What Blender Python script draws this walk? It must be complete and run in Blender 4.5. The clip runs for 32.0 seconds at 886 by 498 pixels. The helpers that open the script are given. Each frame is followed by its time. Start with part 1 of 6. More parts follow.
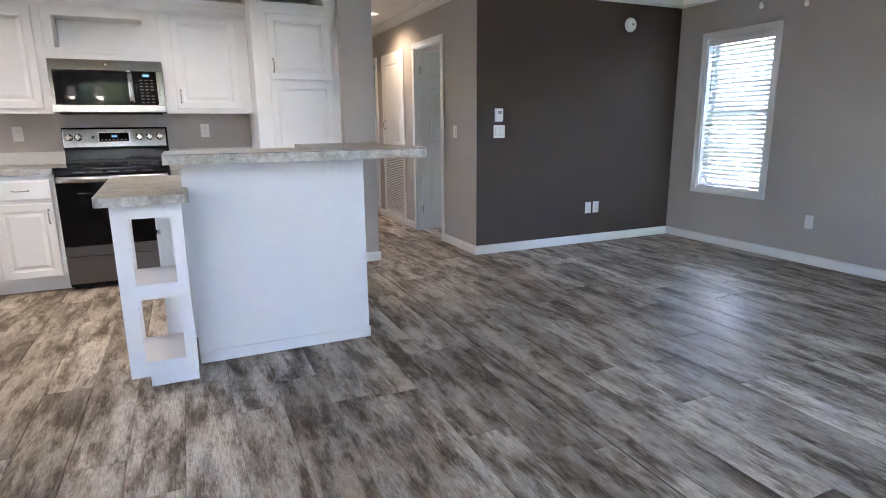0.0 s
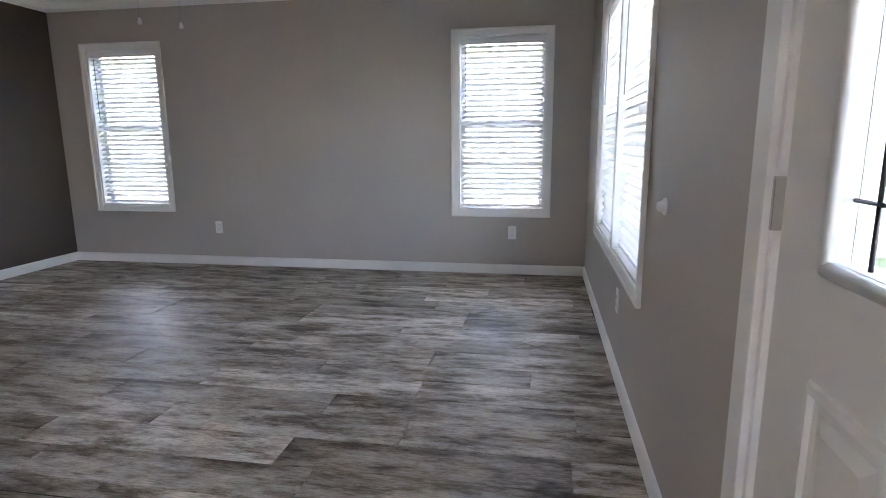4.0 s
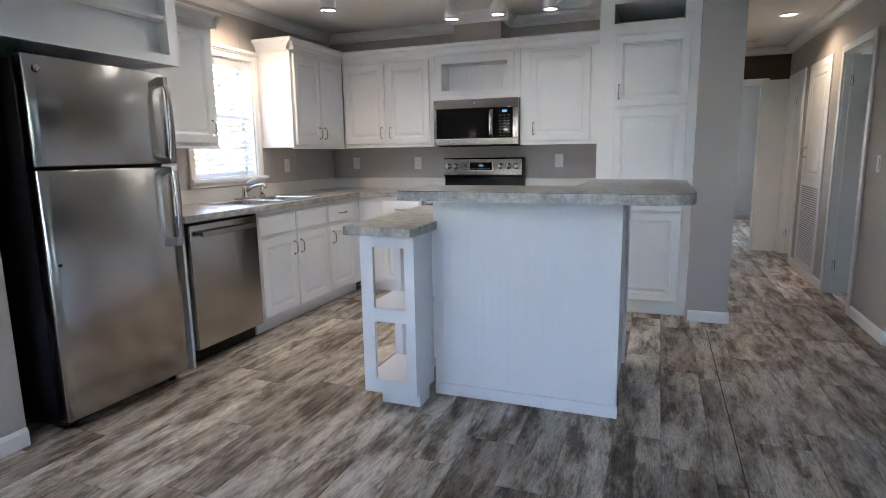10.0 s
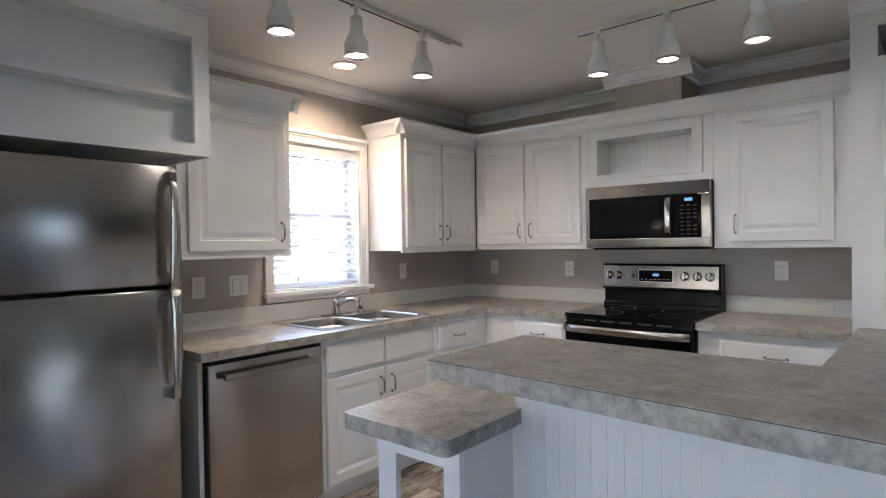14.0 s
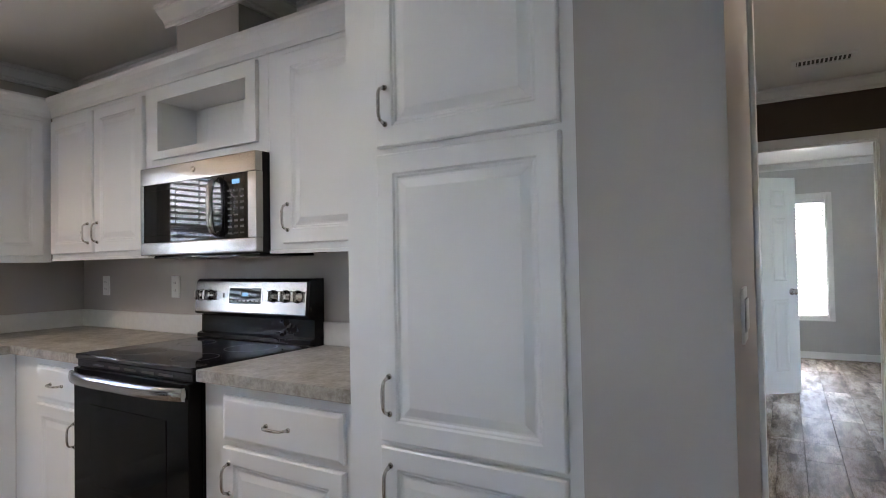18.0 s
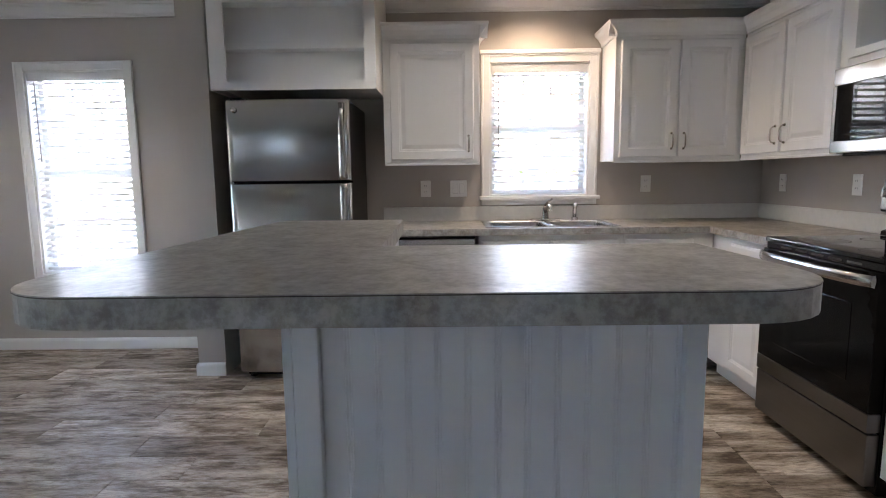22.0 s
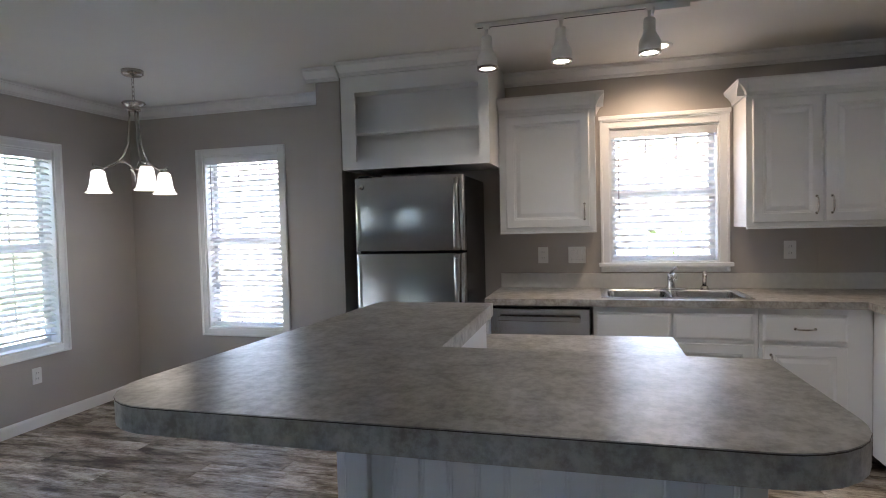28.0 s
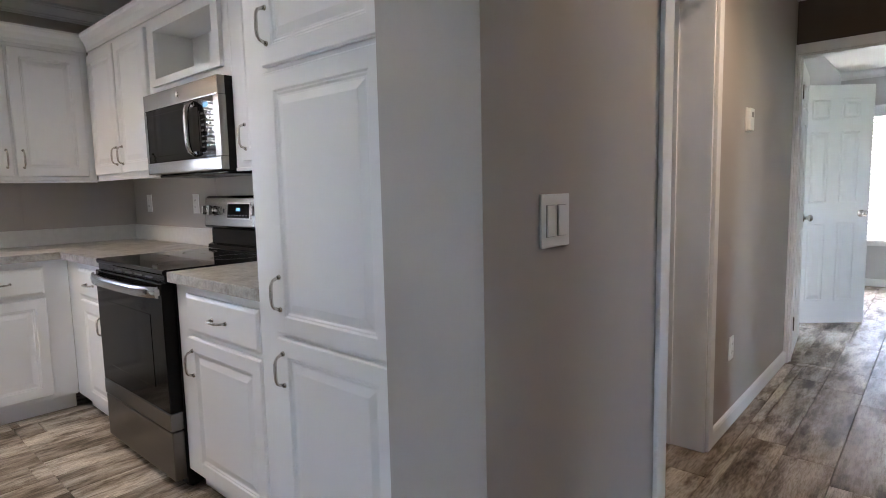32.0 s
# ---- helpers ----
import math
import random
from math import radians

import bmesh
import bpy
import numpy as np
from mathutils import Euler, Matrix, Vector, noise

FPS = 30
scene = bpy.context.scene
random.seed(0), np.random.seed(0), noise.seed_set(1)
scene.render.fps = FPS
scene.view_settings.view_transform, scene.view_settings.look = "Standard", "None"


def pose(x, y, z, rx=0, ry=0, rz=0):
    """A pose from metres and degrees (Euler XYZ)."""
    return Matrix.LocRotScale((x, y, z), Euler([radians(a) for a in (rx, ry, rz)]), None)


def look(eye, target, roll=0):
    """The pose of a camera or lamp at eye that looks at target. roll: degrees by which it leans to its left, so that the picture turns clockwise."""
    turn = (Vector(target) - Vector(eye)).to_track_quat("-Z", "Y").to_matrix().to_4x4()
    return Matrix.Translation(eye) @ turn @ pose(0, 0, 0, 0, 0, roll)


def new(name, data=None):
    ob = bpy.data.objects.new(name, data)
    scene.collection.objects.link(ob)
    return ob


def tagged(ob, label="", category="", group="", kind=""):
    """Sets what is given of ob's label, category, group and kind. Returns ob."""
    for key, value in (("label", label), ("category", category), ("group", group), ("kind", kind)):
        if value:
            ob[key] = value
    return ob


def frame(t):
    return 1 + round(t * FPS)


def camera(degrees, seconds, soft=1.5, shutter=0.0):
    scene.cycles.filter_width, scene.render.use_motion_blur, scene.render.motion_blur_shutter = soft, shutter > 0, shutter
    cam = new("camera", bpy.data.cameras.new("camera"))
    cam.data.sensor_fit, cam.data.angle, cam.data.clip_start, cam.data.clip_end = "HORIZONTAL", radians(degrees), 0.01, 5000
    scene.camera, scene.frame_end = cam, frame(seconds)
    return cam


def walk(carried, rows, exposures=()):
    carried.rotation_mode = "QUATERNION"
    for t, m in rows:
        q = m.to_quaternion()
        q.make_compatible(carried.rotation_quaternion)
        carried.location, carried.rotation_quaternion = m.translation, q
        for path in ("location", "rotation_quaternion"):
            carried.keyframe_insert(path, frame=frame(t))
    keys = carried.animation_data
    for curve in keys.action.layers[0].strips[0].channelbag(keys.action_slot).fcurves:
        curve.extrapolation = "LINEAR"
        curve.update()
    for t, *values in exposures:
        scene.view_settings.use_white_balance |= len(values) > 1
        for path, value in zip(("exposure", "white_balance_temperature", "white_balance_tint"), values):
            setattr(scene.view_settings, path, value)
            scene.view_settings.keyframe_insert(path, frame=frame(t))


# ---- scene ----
cam = camera(76.3, 32.0, 0.95)
PATH = [
    (0, (0.401, -0.052, 1.192), (1.203, 1.729, 0.763), -0.56),
    (0.5, (0.453, -0.086, 1.185), (1.755, 1.377, 0.782), -0.61),
    (1, (0.501, -0.153, 1.160), (2.038, 1.068, 0.777), -0.87),
    (1.5, (0.481, -0.160, 1.156), (2.168, 0.846, 0.778), -0.90),
    (2, (0.417, -0.153, 1.161), (2.225, 0.615, 0.787), -0.88),
    (2.5, (0.309, -0.101, 1.159), (2.194, 0.456, 0.789), -0.79),
    (4.5, (0.392, 0.035, 1.145), (2.328, 0.366, 0.766), -0.37),
    (5, (0.508, 0.103, 1.145), (2.433, 0.484, 0.761), -0.47),
    (5.5, (0.648, 0.181, 1.159), (2.539, 0.700, 0.771), -0.61),
    (6, (0.829, 0.199, 1.217), (2.662, 0.885, 0.808), -0.91),
    (6.5, (1.050, 0.195, 1.190), (2.669, 1.300, 0.791), -1.23),
    (7, (1.186, 0.273, 1.169), (2.515, 1.716, 0.783), -0.95),
    (7.5, (1.286, 0.306, 1.153), (2.259, 2.011, 0.772), -1.38),
    (8, (1.384, 0.346, 1.147), (1.834, 2.255, 0.756), -1.30),
    (8.5, (1.401, 0.347, 1.121), (1.450, 2.304, 0.712), -1.17),
    (9, (1.400, 0.289, 1.148), (1.189, 2.235, 0.739), -1.04),
    (9.5, (1.388, 0.266, 1.197), (0.942, 2.175, 0.803), -0.95),
    (10, (1.417, 0.342, 1.241), (0.714, 2.184, 0.908), -0.87),
    (10.5, (1.446, 0.394, 1.279), (0.523, 2.153, 1.044), -0.82),
    (11, (1.397, 0.431, 1.312), (0.332, 2.116, 1.148), -0.78),
    (11.5, (1.288, 0.530, 1.312), (0.099, 2.132, 1.167), -0.69),
    (12, (1.215, 0.686, 1.332), (-0.020, 2.253, 1.202), -0.77),
    (12.5, (1.200, 0.900, 1.336), (-0.086, 2.428, 1.239), -0.84),
    (13, (1.181, 1.143, 1.343), (-0.126, 2.655, 1.273), -0.90),
    (13.5, (1.181, 1.400, 1.346), (-0.123, 2.915, 1.301), -0.91),
    (15.5, (1.534, 2.527, 1.392), (0.272, 4.078, 1.436), -1.43),
    (16, (1.641, 2.818, 1.380), (0.416, 4.398, 1.435), -1.44),
    (16.5, (1.771, 3.044, 1.378), (0.601, 4.664, 1.445), -1.26),
    (17, (1.901, 3.278, 1.345), (0.745, 4.908, 1.414), -1.26),
    (17.5, (1.959, 3.489, 1.311), (0.871, 5.165, 1.377), -1.13),
    (18, (2.001, 3.618, 1.259), (0.963, 5.327, 1.306), -1.08),
    (18.5, (2.054, 3.689, 1.220), (1.035, 5.409, 1.194), -1.09),
    (19, (2.092, 3.641, 1.211), (1.067, 5.355, 1.115), -1.03),
    (19.5, (2.125, 3.536, 1.241), (1.066, 5.227, 1.101), -1.05),
    (20, (2.143, 3.449, 1.251), (0.945, 5.042, 1.089), -0.98),
    (20.5, (2.129, 3.435, 1.252), (0.655, 4.771, 1.047), -1.18),
    (21, (2.150, 3.390, 1.241), (0.393, 4.319, 1.019), -1.10),
    (21.5, (2.196, 3.306, 1.214), (0.260, 3.749, 0.979), -0.92),
    (22, (2.277, 3.251, 1.231), (0.294, 3.233, 0.973), -0.71),
    (22.5, (2.327, 3.050, 1.233), (0.364, 2.787, 0.958), -0.85),
    (23, (2.380, 2.921, 1.187), (0.463, 2.423, 0.906), -0.72),
    (23.5, (2.427, 2.852, 1.147), (0.602, 2.090, 0.850), -0.68),
    (24, (2.444, 2.828, 1.145), (0.717, 1.870, 0.832), -0.64),
    (24.5, (2.452, 2.769, 1.181), (0.797, 1.694, 0.854), -0.61),
    (26.5, (2.319, 3.097, 1.350), (0.745, 1.880, 1.144), -1.40),
    (27, (2.277, 3.243, 1.385), (0.586, 2.184, 1.241), -1.38),
    (27.5, (2.248, 3.363, 1.395), (0.442, 2.510, 1.288), -1.50),
    (28, (2.296, 3.451, 1.357), (0.366, 2.930, 1.278), -1.41),
    (28.5, (2.321, 3.529, 1.355), (0.326, 3.407, 1.275), -1.26),
    (29, (2.356, 3.444, 1.312), (0.369, 3.663, 1.233), -1.48),
    (29.5, (2.437, 3.509, 1.309), (0.505, 4.016, 1.210), -1.47),
    (30, (2.502, 3.600, 1.292), (0.667, 4.389, 1.185), -1.43),
    (30.5, (2.535, 3.629, 1.271), (0.811, 4.635, 1.150), -1.21),
    (31, (2.554, 3.695, 1.260), (0.949, 4.878, 1.106), -1.25),
    (31.5, (2.561, 3.804, 1.237), (1.100, 5.157, 1.057), -1.36),
    (32, (2.548, 3.902, 1.210), (1.227, 5.389, 0.998), -1.31),
]
EXPOSURES = [(0.0, 5.42, 6500, 14), (1.0, 5.5, 7050, 18), (2.5, 5.35, 7150, 17), (4.5, 5.02, 7150, 18), (6.0, 5.13, 7150, 17), (7.0, 5.56, 6650, 15), (8.0, 5.5, 6950, 15), (9.0, 5.22, 6450, 12), (10.0, 4.92, 6200, 11), (12.0, 4.9, 6450, 13), (13.0, 4.85, 6450, 13),
             (16.0, 4.66, 6400, 13), (20.0, 4.8, 6350, 13), (21.0, 4.57, 6450, 13), (22.0, 4.72, 6550, 14), (24.5, 4.52, 6750, 14), (28.0, 4.33, 6450, 13), (30.0, 4.52, 6450, 14), (32.0, 5.0, 6400, 14)]
walk(cam, [(t, look(eye, target, roll)) for t, eye, target, roll in PATH], EXPOSURES)

# ---- world and light ----
world = bpy.data.worlds.new("sky")
scene.world = world
world.use_nodes = True
wn = world.node_tree.nodes
sky = wn.new("ShaderNodeTexSky")
sky.sky_type = "NISHITA"
sky.sun_disc = False
sky.sun_elevation = radians(58)
sky.sun_rotation = radians(20)
wn["Background"].inputs["Strength"].default_value = 0.15
world.node_tree.links.new(sky.outputs[0], wn["Background"].inputs["Color"])
sun_data = bpy.data.lights.new("sun", "SUN")
sun_data.energy, sun_data.angle, sun_data.color = 4.0, radians(0.5), (1.0, 0.95, 0.88)
sun = new("sun", sun_data)
sun.rotation_euler = (radians(-32), 0, radians(-20))

# ---- plan ----
XW, XE, YS, YD, YN, ZC = -1.715, 5.155, -0.39, 4.52, 5.45, 2.41
HW, HE, YP, YH = 1.92, 2.797, 4.72, 8.15      # hall walls, pantry wall face, hall end
HW2 = 1.80                                     # hall wall past the side opening
YB = 11.85                                     # bedroom far wall


# ---- materials ----
def nodes_of(name):
    m = bpy.data.materials.new(name)
    m.use_nodes = True
    nt = m.node_tree
    return m, nt, nt.nodes["Principled BSDF"]


def coords(nt, scale=(1, 1, 1), shift=None):
    tc = nt.nodes.new("ShaderNodeTexCoord")
    mp = nt.nodes.new("ShaderNodeMapping")
    mp.inputs["Scale"].default_value = scale
    nt.links.new(tc.outputs["Object"], mp.inputs["Vector"])
    if shift is not None:
        nt.links.new(shift, mp.inputs["Location"])
    return mp.outputs[0]


def noise_of(nt, vec, scale, detail=4, rough=0.55):
    n = nt.nodes.new("ShaderNodeTexNoise")
    n.inputs["Scale"].default_value, n.inputs["Detail"].default_value, n.inputs["Roughness"].default_value = scale, detail, rough
    nt.links.new(vec, n.inputs["Vector"])
    return n.outputs["Fac"]


def ramp_of(nt, fac, stops):
    r = nt.nodes.new("ShaderNodeValToRGB")
    el = r.color_ramp.elements
    while len(el) < len(stops):
        el.new(0.5)
    for e, (p, c) in zip(el, stops):
        e.position, e.color = p, (*c, 1)
    nt.links.new(fac, r.inputs[0])
    return r.outputs[0]


def bump_of(nt, bsdf, fac, strength, distance=0.002):
    b = nt.nodes.new("ShaderNodeBump")
    b.inputs["Strength"].default_value, b.inputs["Distance"].default_value = strength, distance
    nt.links.new(fac, b.inputs["Height"])
    nt.links.new(b.outputs[0], bsdf.inputs["Normal"])


def mix_of(nt, fac, a, b, mode="MIX"):
    m = nt.nodes.new("ShaderNodeMix")
    m.data_type, m.blend_type = "RGBA", mode
    for v, sock in ((fac, m.inputs[0]), (a, m.inputs[6]), (b, m.inputs[7])):
        if isinstance(v, (int, float)):
            sock.default_value = v
        elif isinstance(v, tuple):
            sock.default_value = (*v, 1)
        else:
            nt.links.new(v, sock)
    return m.outputs[2]


def paint(name, col, rough=0.6, grain=180, bump=0.12, vary=0.04):
    m, nt, p = nodes_of(name)
    v = coords(nt)
    big = noise_of(nt, v, 1.3, 3)
    lo, hi = tuple(c * (1 - vary) for c in col), tuple(min(1, c * (1 + vary)) for c in col)
    nt.links.new(ramp_of(nt, big, [(0.3, lo), (0.7, hi)]), p.inputs["Base Color"])
    p.inputs["Roughness"].default_value = rough
    bump_of(nt, p, noise_of(nt, v, grain, 3), bump, 0.001)
    return m


def plain(name, col, rough=0.5, metal=0.0, vary=0.06, scale=30, bump=0.03):
    m, nt, p = nodes_of(name)
    v = coords(nt)
    n = noise_of(nt, v, scale, 3)
    lo, hi = tuple(c * (1 - vary) for c in col), tuple(min(1, c * (1 + vary)) for c in col)
    nt.links.new(ramp_of(nt, n, [(0.3, lo), (0.7, hi)]), p.inputs["Base Color"])
    p.inputs["Roughness"].default_value, p.inputs["Metallic"].default_value = rough, metal
    bump_of(nt, p, n, bump, 0.0005)
    return m


def brushed(name, col, axis, rough=0.28, turn=0.0, wavy=0.0):
    m, nt, p = nodes_of(name)
    sc = {"x": (1.5, 160, 160), "z": (160, 160, 1.5)}[axis]
    n = noise_of(nt, coords(nt, sc), 3, 4)
    nt.links.new(ramp_of(nt, n, [(0.35, tuple(c * 0.93 for c in col)), (0.65, col)]), p.inputs["Base Color"])
    p.inputs["Metallic"].default_value = 1.0
    smudge = noise_of(nt, coords(nt), 4.0, 2)
    r = nt.nodes.new("ShaderNodeMapRange")
    r.inputs["To Min"].default_value, r.inputs["To Max"].default_value = rough - 0.006, rough + 0.01
    nt.links.new(smudge, r.inputs["Value"])
    nt.links.new(r.outputs[0], p.inputs["Roughness"])
    tg = nt.nodes.new("ShaderNodeTangent")
    tg.direction_type, tg.axis = "RADIAL", "Z"
    nt.links.new(tg.outputs[0], p.inputs["Tangent"])
    if wavy:
        bump_of(nt, p, noise_of(nt, coords(nt, (2.6, 2.6, 0.7)), 1.4, 2), wavy, 0.02)
    p.inputs["Anisotropic"].default_value = 0.75
    p.inputs["Anisotropic Rotation"].default_value = turn
    return m


def glow(name, col, strength, base=(0.9, 0.9, 0.88)):
    m, nt, p = nodes_of(name)
    p.inputs["Base Color"].default_value = (*base, 1)
    p.inputs["Emission Color"].default_value, p.inputs["Emission Strength"].default_value = (*col, 1), strength
    p.inputs["Roughness"].default_value = 0.3
    return m


def floor_material():
    m, nt, p = nodes_of("weathered_vinyl_plank")
    info = nt.nodes.new("ShaderNodeObjectInfo")
    mul = nt.nodes.new("ShaderNodeVectorMath")
    mul.operation = "SCALE"
    comb = nt.nodes.new("ShaderNodeCombineXYZ")
    for i in range(3):
        nt.links.new(info.outputs["Random"], comb.inputs[i])
    mul.inputs["Scale"].default_value = 37.0
    nt.links.new(comb.outputs[0], mul.inputs[0])
    def shifted(scale):
        return coords(nt, scale, mul.outputs[0])
    grain = noise_of(nt, shifted((7.5, 1.8, 1)), 1.7, 9, 0.7)
    streak = noise_of(nt, shifted((12, 2.0, 1)), 1.6, 8, 0.68)
    wash = noise_of(nt, shifted((6, 2.2, 1)), 1.5, 9, 0.74)
    fine = noise_of(nt, shifted((95, 9, 1)), 2.0, 4, 0.65)
    fleck = noise_of(nt, shifted((16, 11, 1)), 3.0, 6, 0.7)
    c = ramp_of(nt, grain, [(0.38, (0.106, 0.080, 0.057)), (0.45, (0.246, 0.206, 0.166)), (0.52, (0.390, 0.345, 0.296)), (0.60, (0.488, 0.444, 0.395))])
    dark = ramp_of(nt, streak, [(0.38, (0.72, 0.72, 0.72)), (0.475, (0, 0, 0))])
    c = mix_of(nt, dark, c, (0.085, 0.060, 0.043))
    pale = ramp_of(nt, wash, [(0.50, (0, 0, 0)), (0.60, (0.65, 0.65, 0.65))])
    c = mix_of(nt, pale, c, (0.435, 0.405, 0.365))
    patch = noise_of(nt, shifted((5.5, 1.5, 1)), 1.5, 4, 0.55)
    c = mix_of(nt, 0.85, c, ramp_of(nt, patch, [(0.38, (0.62, 0.585, 0.55)), (0.50, (1.0, 1.0, 1.0)), (0.62, (1.22, 1.225, 1.23))]), "MULTIPLY")
    c = mix_of(nt, 0.8, c, ramp_of(nt, fine, [(0.38, (0.62, 0.585, 0.55)), (0.54, (1.08, 1.08, 1.08))]), "MULTIPLY")
    c = mix_of(nt, 0.5, c, ramp_of(nt, fleck, [(0.36, (0.52, 0.48, 0.44)), (0.44, (1, 1, 1)), (0.60, (1, 1, 1)), (0.68, (1.3, 1.3, 1.3))]), "MULTIPLY")
    tone = ramp_of(nt, info.outputs["Random"], [(0.0, (0.70, 0.66, 0.62)), (0.3, (0.94, 0.915, 0.89)), (0.7, (1.13, 1.115, 1.10)), (0.88, (1.26, 1.255, 1.25)), (1.0, (1.6, 1.62, 1.64))])
    c = mix_of(nt, 1.0, c, tone, "MULTIPLY")
    nt.links.new(c, p.inputs["Base Color"])
    p.inputs["Roughness"].default_value = 0.5
    p.inputs["Specular IOR Level"].default_value = 0.2
    bump_of(nt, p, fine, 0.2, 0.001)
    return m


def counter_material():
    m, nt, p = nodes_of("grey_stone_laminate")
    v = coords(nt)
    a, b, c = noise_of(nt, v, 15, 7, 0.68), noise_of(nt, v, 60, 5, 0.65), noise_of(nt, v, 4.0, 3)
    base = ramp_of(nt, a, [(0.36, (0.275, 0.250, 0.224)), (0.45, (0.365, 0.340, 0.312)), (0.54, (0.43, 0.408, 0.380)), (0.64, (0.51, 0.487, 0.458))])
    col = mix_of(nt, 0.28, base, ramp_of(nt, b, [(0.42, (0.62, 0.60, 0.58)), (0.56, (1.1, 1.1, 1.1))]), "MULTIPLY")
    col = mix_of(nt, 0.3, col, ramp_of(nt, c, [(0.35, (0.72, 0.71, 0.69)), (0.65, (1.1, 1.1, 1.1))]), "MULTIPLY")
    nt.links.new(col, p.inputs["Base Color"])
    p.inputs["Roughness"].default_value = 0.33
    bump_of(nt, p, b, 0.05, 0.0005)
    return m


M_WALL = paint("greige_wall_paint", (0.44, 0.405, 0.375), 0.55, 140, 0.10)
M_BEDWALL = paint("light_grey_bedroom_paint", (0.56, 0.555, 0.545), 0.55, 140, 0.10)
M_DARK = paint("dark_brown_wall_paint", (0.086, 0.066, 0.054), 0.7, 140, 0.10, 0.06)
M_DARK.node_tree.nodes["Principled BSDF"].inputs["Specular IOR Level"].default_value = 0.2
M_CEIL = paint("white_ceiling_paint", (0.80, 0.79, 0.77), 0.8, 90, 0.25, 0.02)
M_TRIM = paint("white_trim_paint", (0.80, 0.80, 0.79), 0.4, 60, 0.03, 0.02)
M_CAB = paint("white_cabinet_paint", (0.80, 0.80, 0.80), 0.36, 70, 0.04, 0.02)
M_PANEL = paint("white_panel_paint", (0.77, 0.765, 0.785), 0.42, 70, 0.05, 0.02)
M_DOOR = paint("off_white_door_paint", (0.74, 0.74, 0.72), 0.4, 80, 0.05, 0.02)
M_FLOOR = floor_material()
M_SEAM = plain("dark_floor_joint", (0.05, 0.042, 0.036), 0.8)
M_COUNTER = counter_material()
M_SPLASH = plain("pale_laminate_backsplash", (0.66, 0.65, 0.62), 0.4, 0, 0.04)
M_STEEL = brushed("brushed_steel_vertical", (0.46, 0.445, 0.43), "z", 0.2, 0.25, 0.12)
M_STEELX = brushed("brushed_steel_horizontal", (0.38, 0.368, 0.355), "x", 0.16, 0.0, 0.10)
# Steel for the low range parts, shade and floor reflection darkened into its colour.
M_STEELD = brushed("brushed_steel_shade_tint", (0.19, 0.183, 0.182), "x", 0.28)
M_SINK = brushed("sink_steel", (0.60, 0.595, 0.585), "x", 0.24)
M_NICKEL = plain("satin_nickel", (0.58, 0.56, 0.53), 0.24, 1.0, 0.05)
M_BLACK = plain("black_appliance_enamel", (0.010, 0.010, 0.011), 0.22)
M_BLACK.node_tree.nodes["Principled BSDF"].inputs["Specular IOR Level"].default_value = 0.25
M_GLOSS = plain("black_glass", (0.006, 0.006, 0.007), 0.04, 0, 0.02, 30, 0.0)
M_DIM = plain("dark_oven_window", (0.010, 0.010, 0.011), 0.03, 0, 0.02, 30, 0.0)
for glassy in (M_GLOSS, M_DIM):
    glassy.node_tree.nodes["Principled BSDF"].inputs["Specular IOR Level"].default_value = 0.95
M_AGED = plain("aged_nickel", (0.30, 0.275, 0.25), 0.3, 1.0)
M_OVEN = plain("black_oven_glass", (0.006, 0.006, 0.006), 0.1, 0, 0.02, 30, 0.0)
M_OVEN.node_tree.nodes["Principled BSDF"].inputs["IOR"].default_value = 1.18
for m in (M_GLOSS, M_DIM):
    m.node_tree.nodes["Principled BSDF"].inputs["Specular IOR Level"].default_value = 0.22
M_PLATE = plain("white_plastic_plate", (0.80, 0.80, 0.78), 0.35, 0, 0.02)
M_SLOT = plain("dark_slot", (0.06, 0.06, 0.06), 0.6)
# Plain grey for small parts; on the island plinth it paints toe-kick shade.
M_GREYTOE = plain("plain_grey_and_toe_shade", (0.30, 0.29, 0.28), 0.6)
M_HINGE = plain("dark_bronze_hinge", (0.10, 0.085, 0.075), 0.4, 0.8)
M_TRACK = plain("white_track_metal", (0.80, 0.80, 0.78), 0.3, 0, 0.02)
M_SHADE = glow("lit_frosted_glass", (1.0, 0.95, 0.88), 0.10)
M_BULB = glow("lit_spot_bulb", (1.0, 0.93, 0.82), 4.0)
M_CAN = glow("lit_can_lens", (1.0, 0.86, 0.66), 0.4)
M_CLOCK = glow("green_blue_digits", (0.25, 0.6, 1.0), 0.03, (0.02, 0.02, 0.02))
M_VINYL = plain("white_window_vinyl", (0.80, 0.81, 0.82), 0.35, 0, 0.02)
M_PAPER = plain("grey_notice_paper", (0.55, 0.55, 0.53), 0.7)
sheer = M_PAPER.node_tree.nodes.new("ShaderNodeBsdfTranslucent")
sheer.inputs["Color"].default_value = (0.9, 0.9, 0.9, 1)
blend = M_PAPER.node_tree.nodes.new("ShaderNodeMixShader")
blend.inputs[0].default_value = 0.8
M_PAPER.node_tree.links.new(M_PAPER.node_tree.nodes["Principled BSDF"].outputs[0], blend.inputs[1])
M_PAPER.node_tree.links.new(sheer.outputs[0], blend.inputs[2])
M_PAPER.node_tree.links.new(blend.outputs[0], M_PAPER.node_tree.nodes["Material Output"].inputs["Surface"])
M_LEAD = plain("dark_lead_came", (0.05, 0.05, 0.05), 0.4, 0.6)


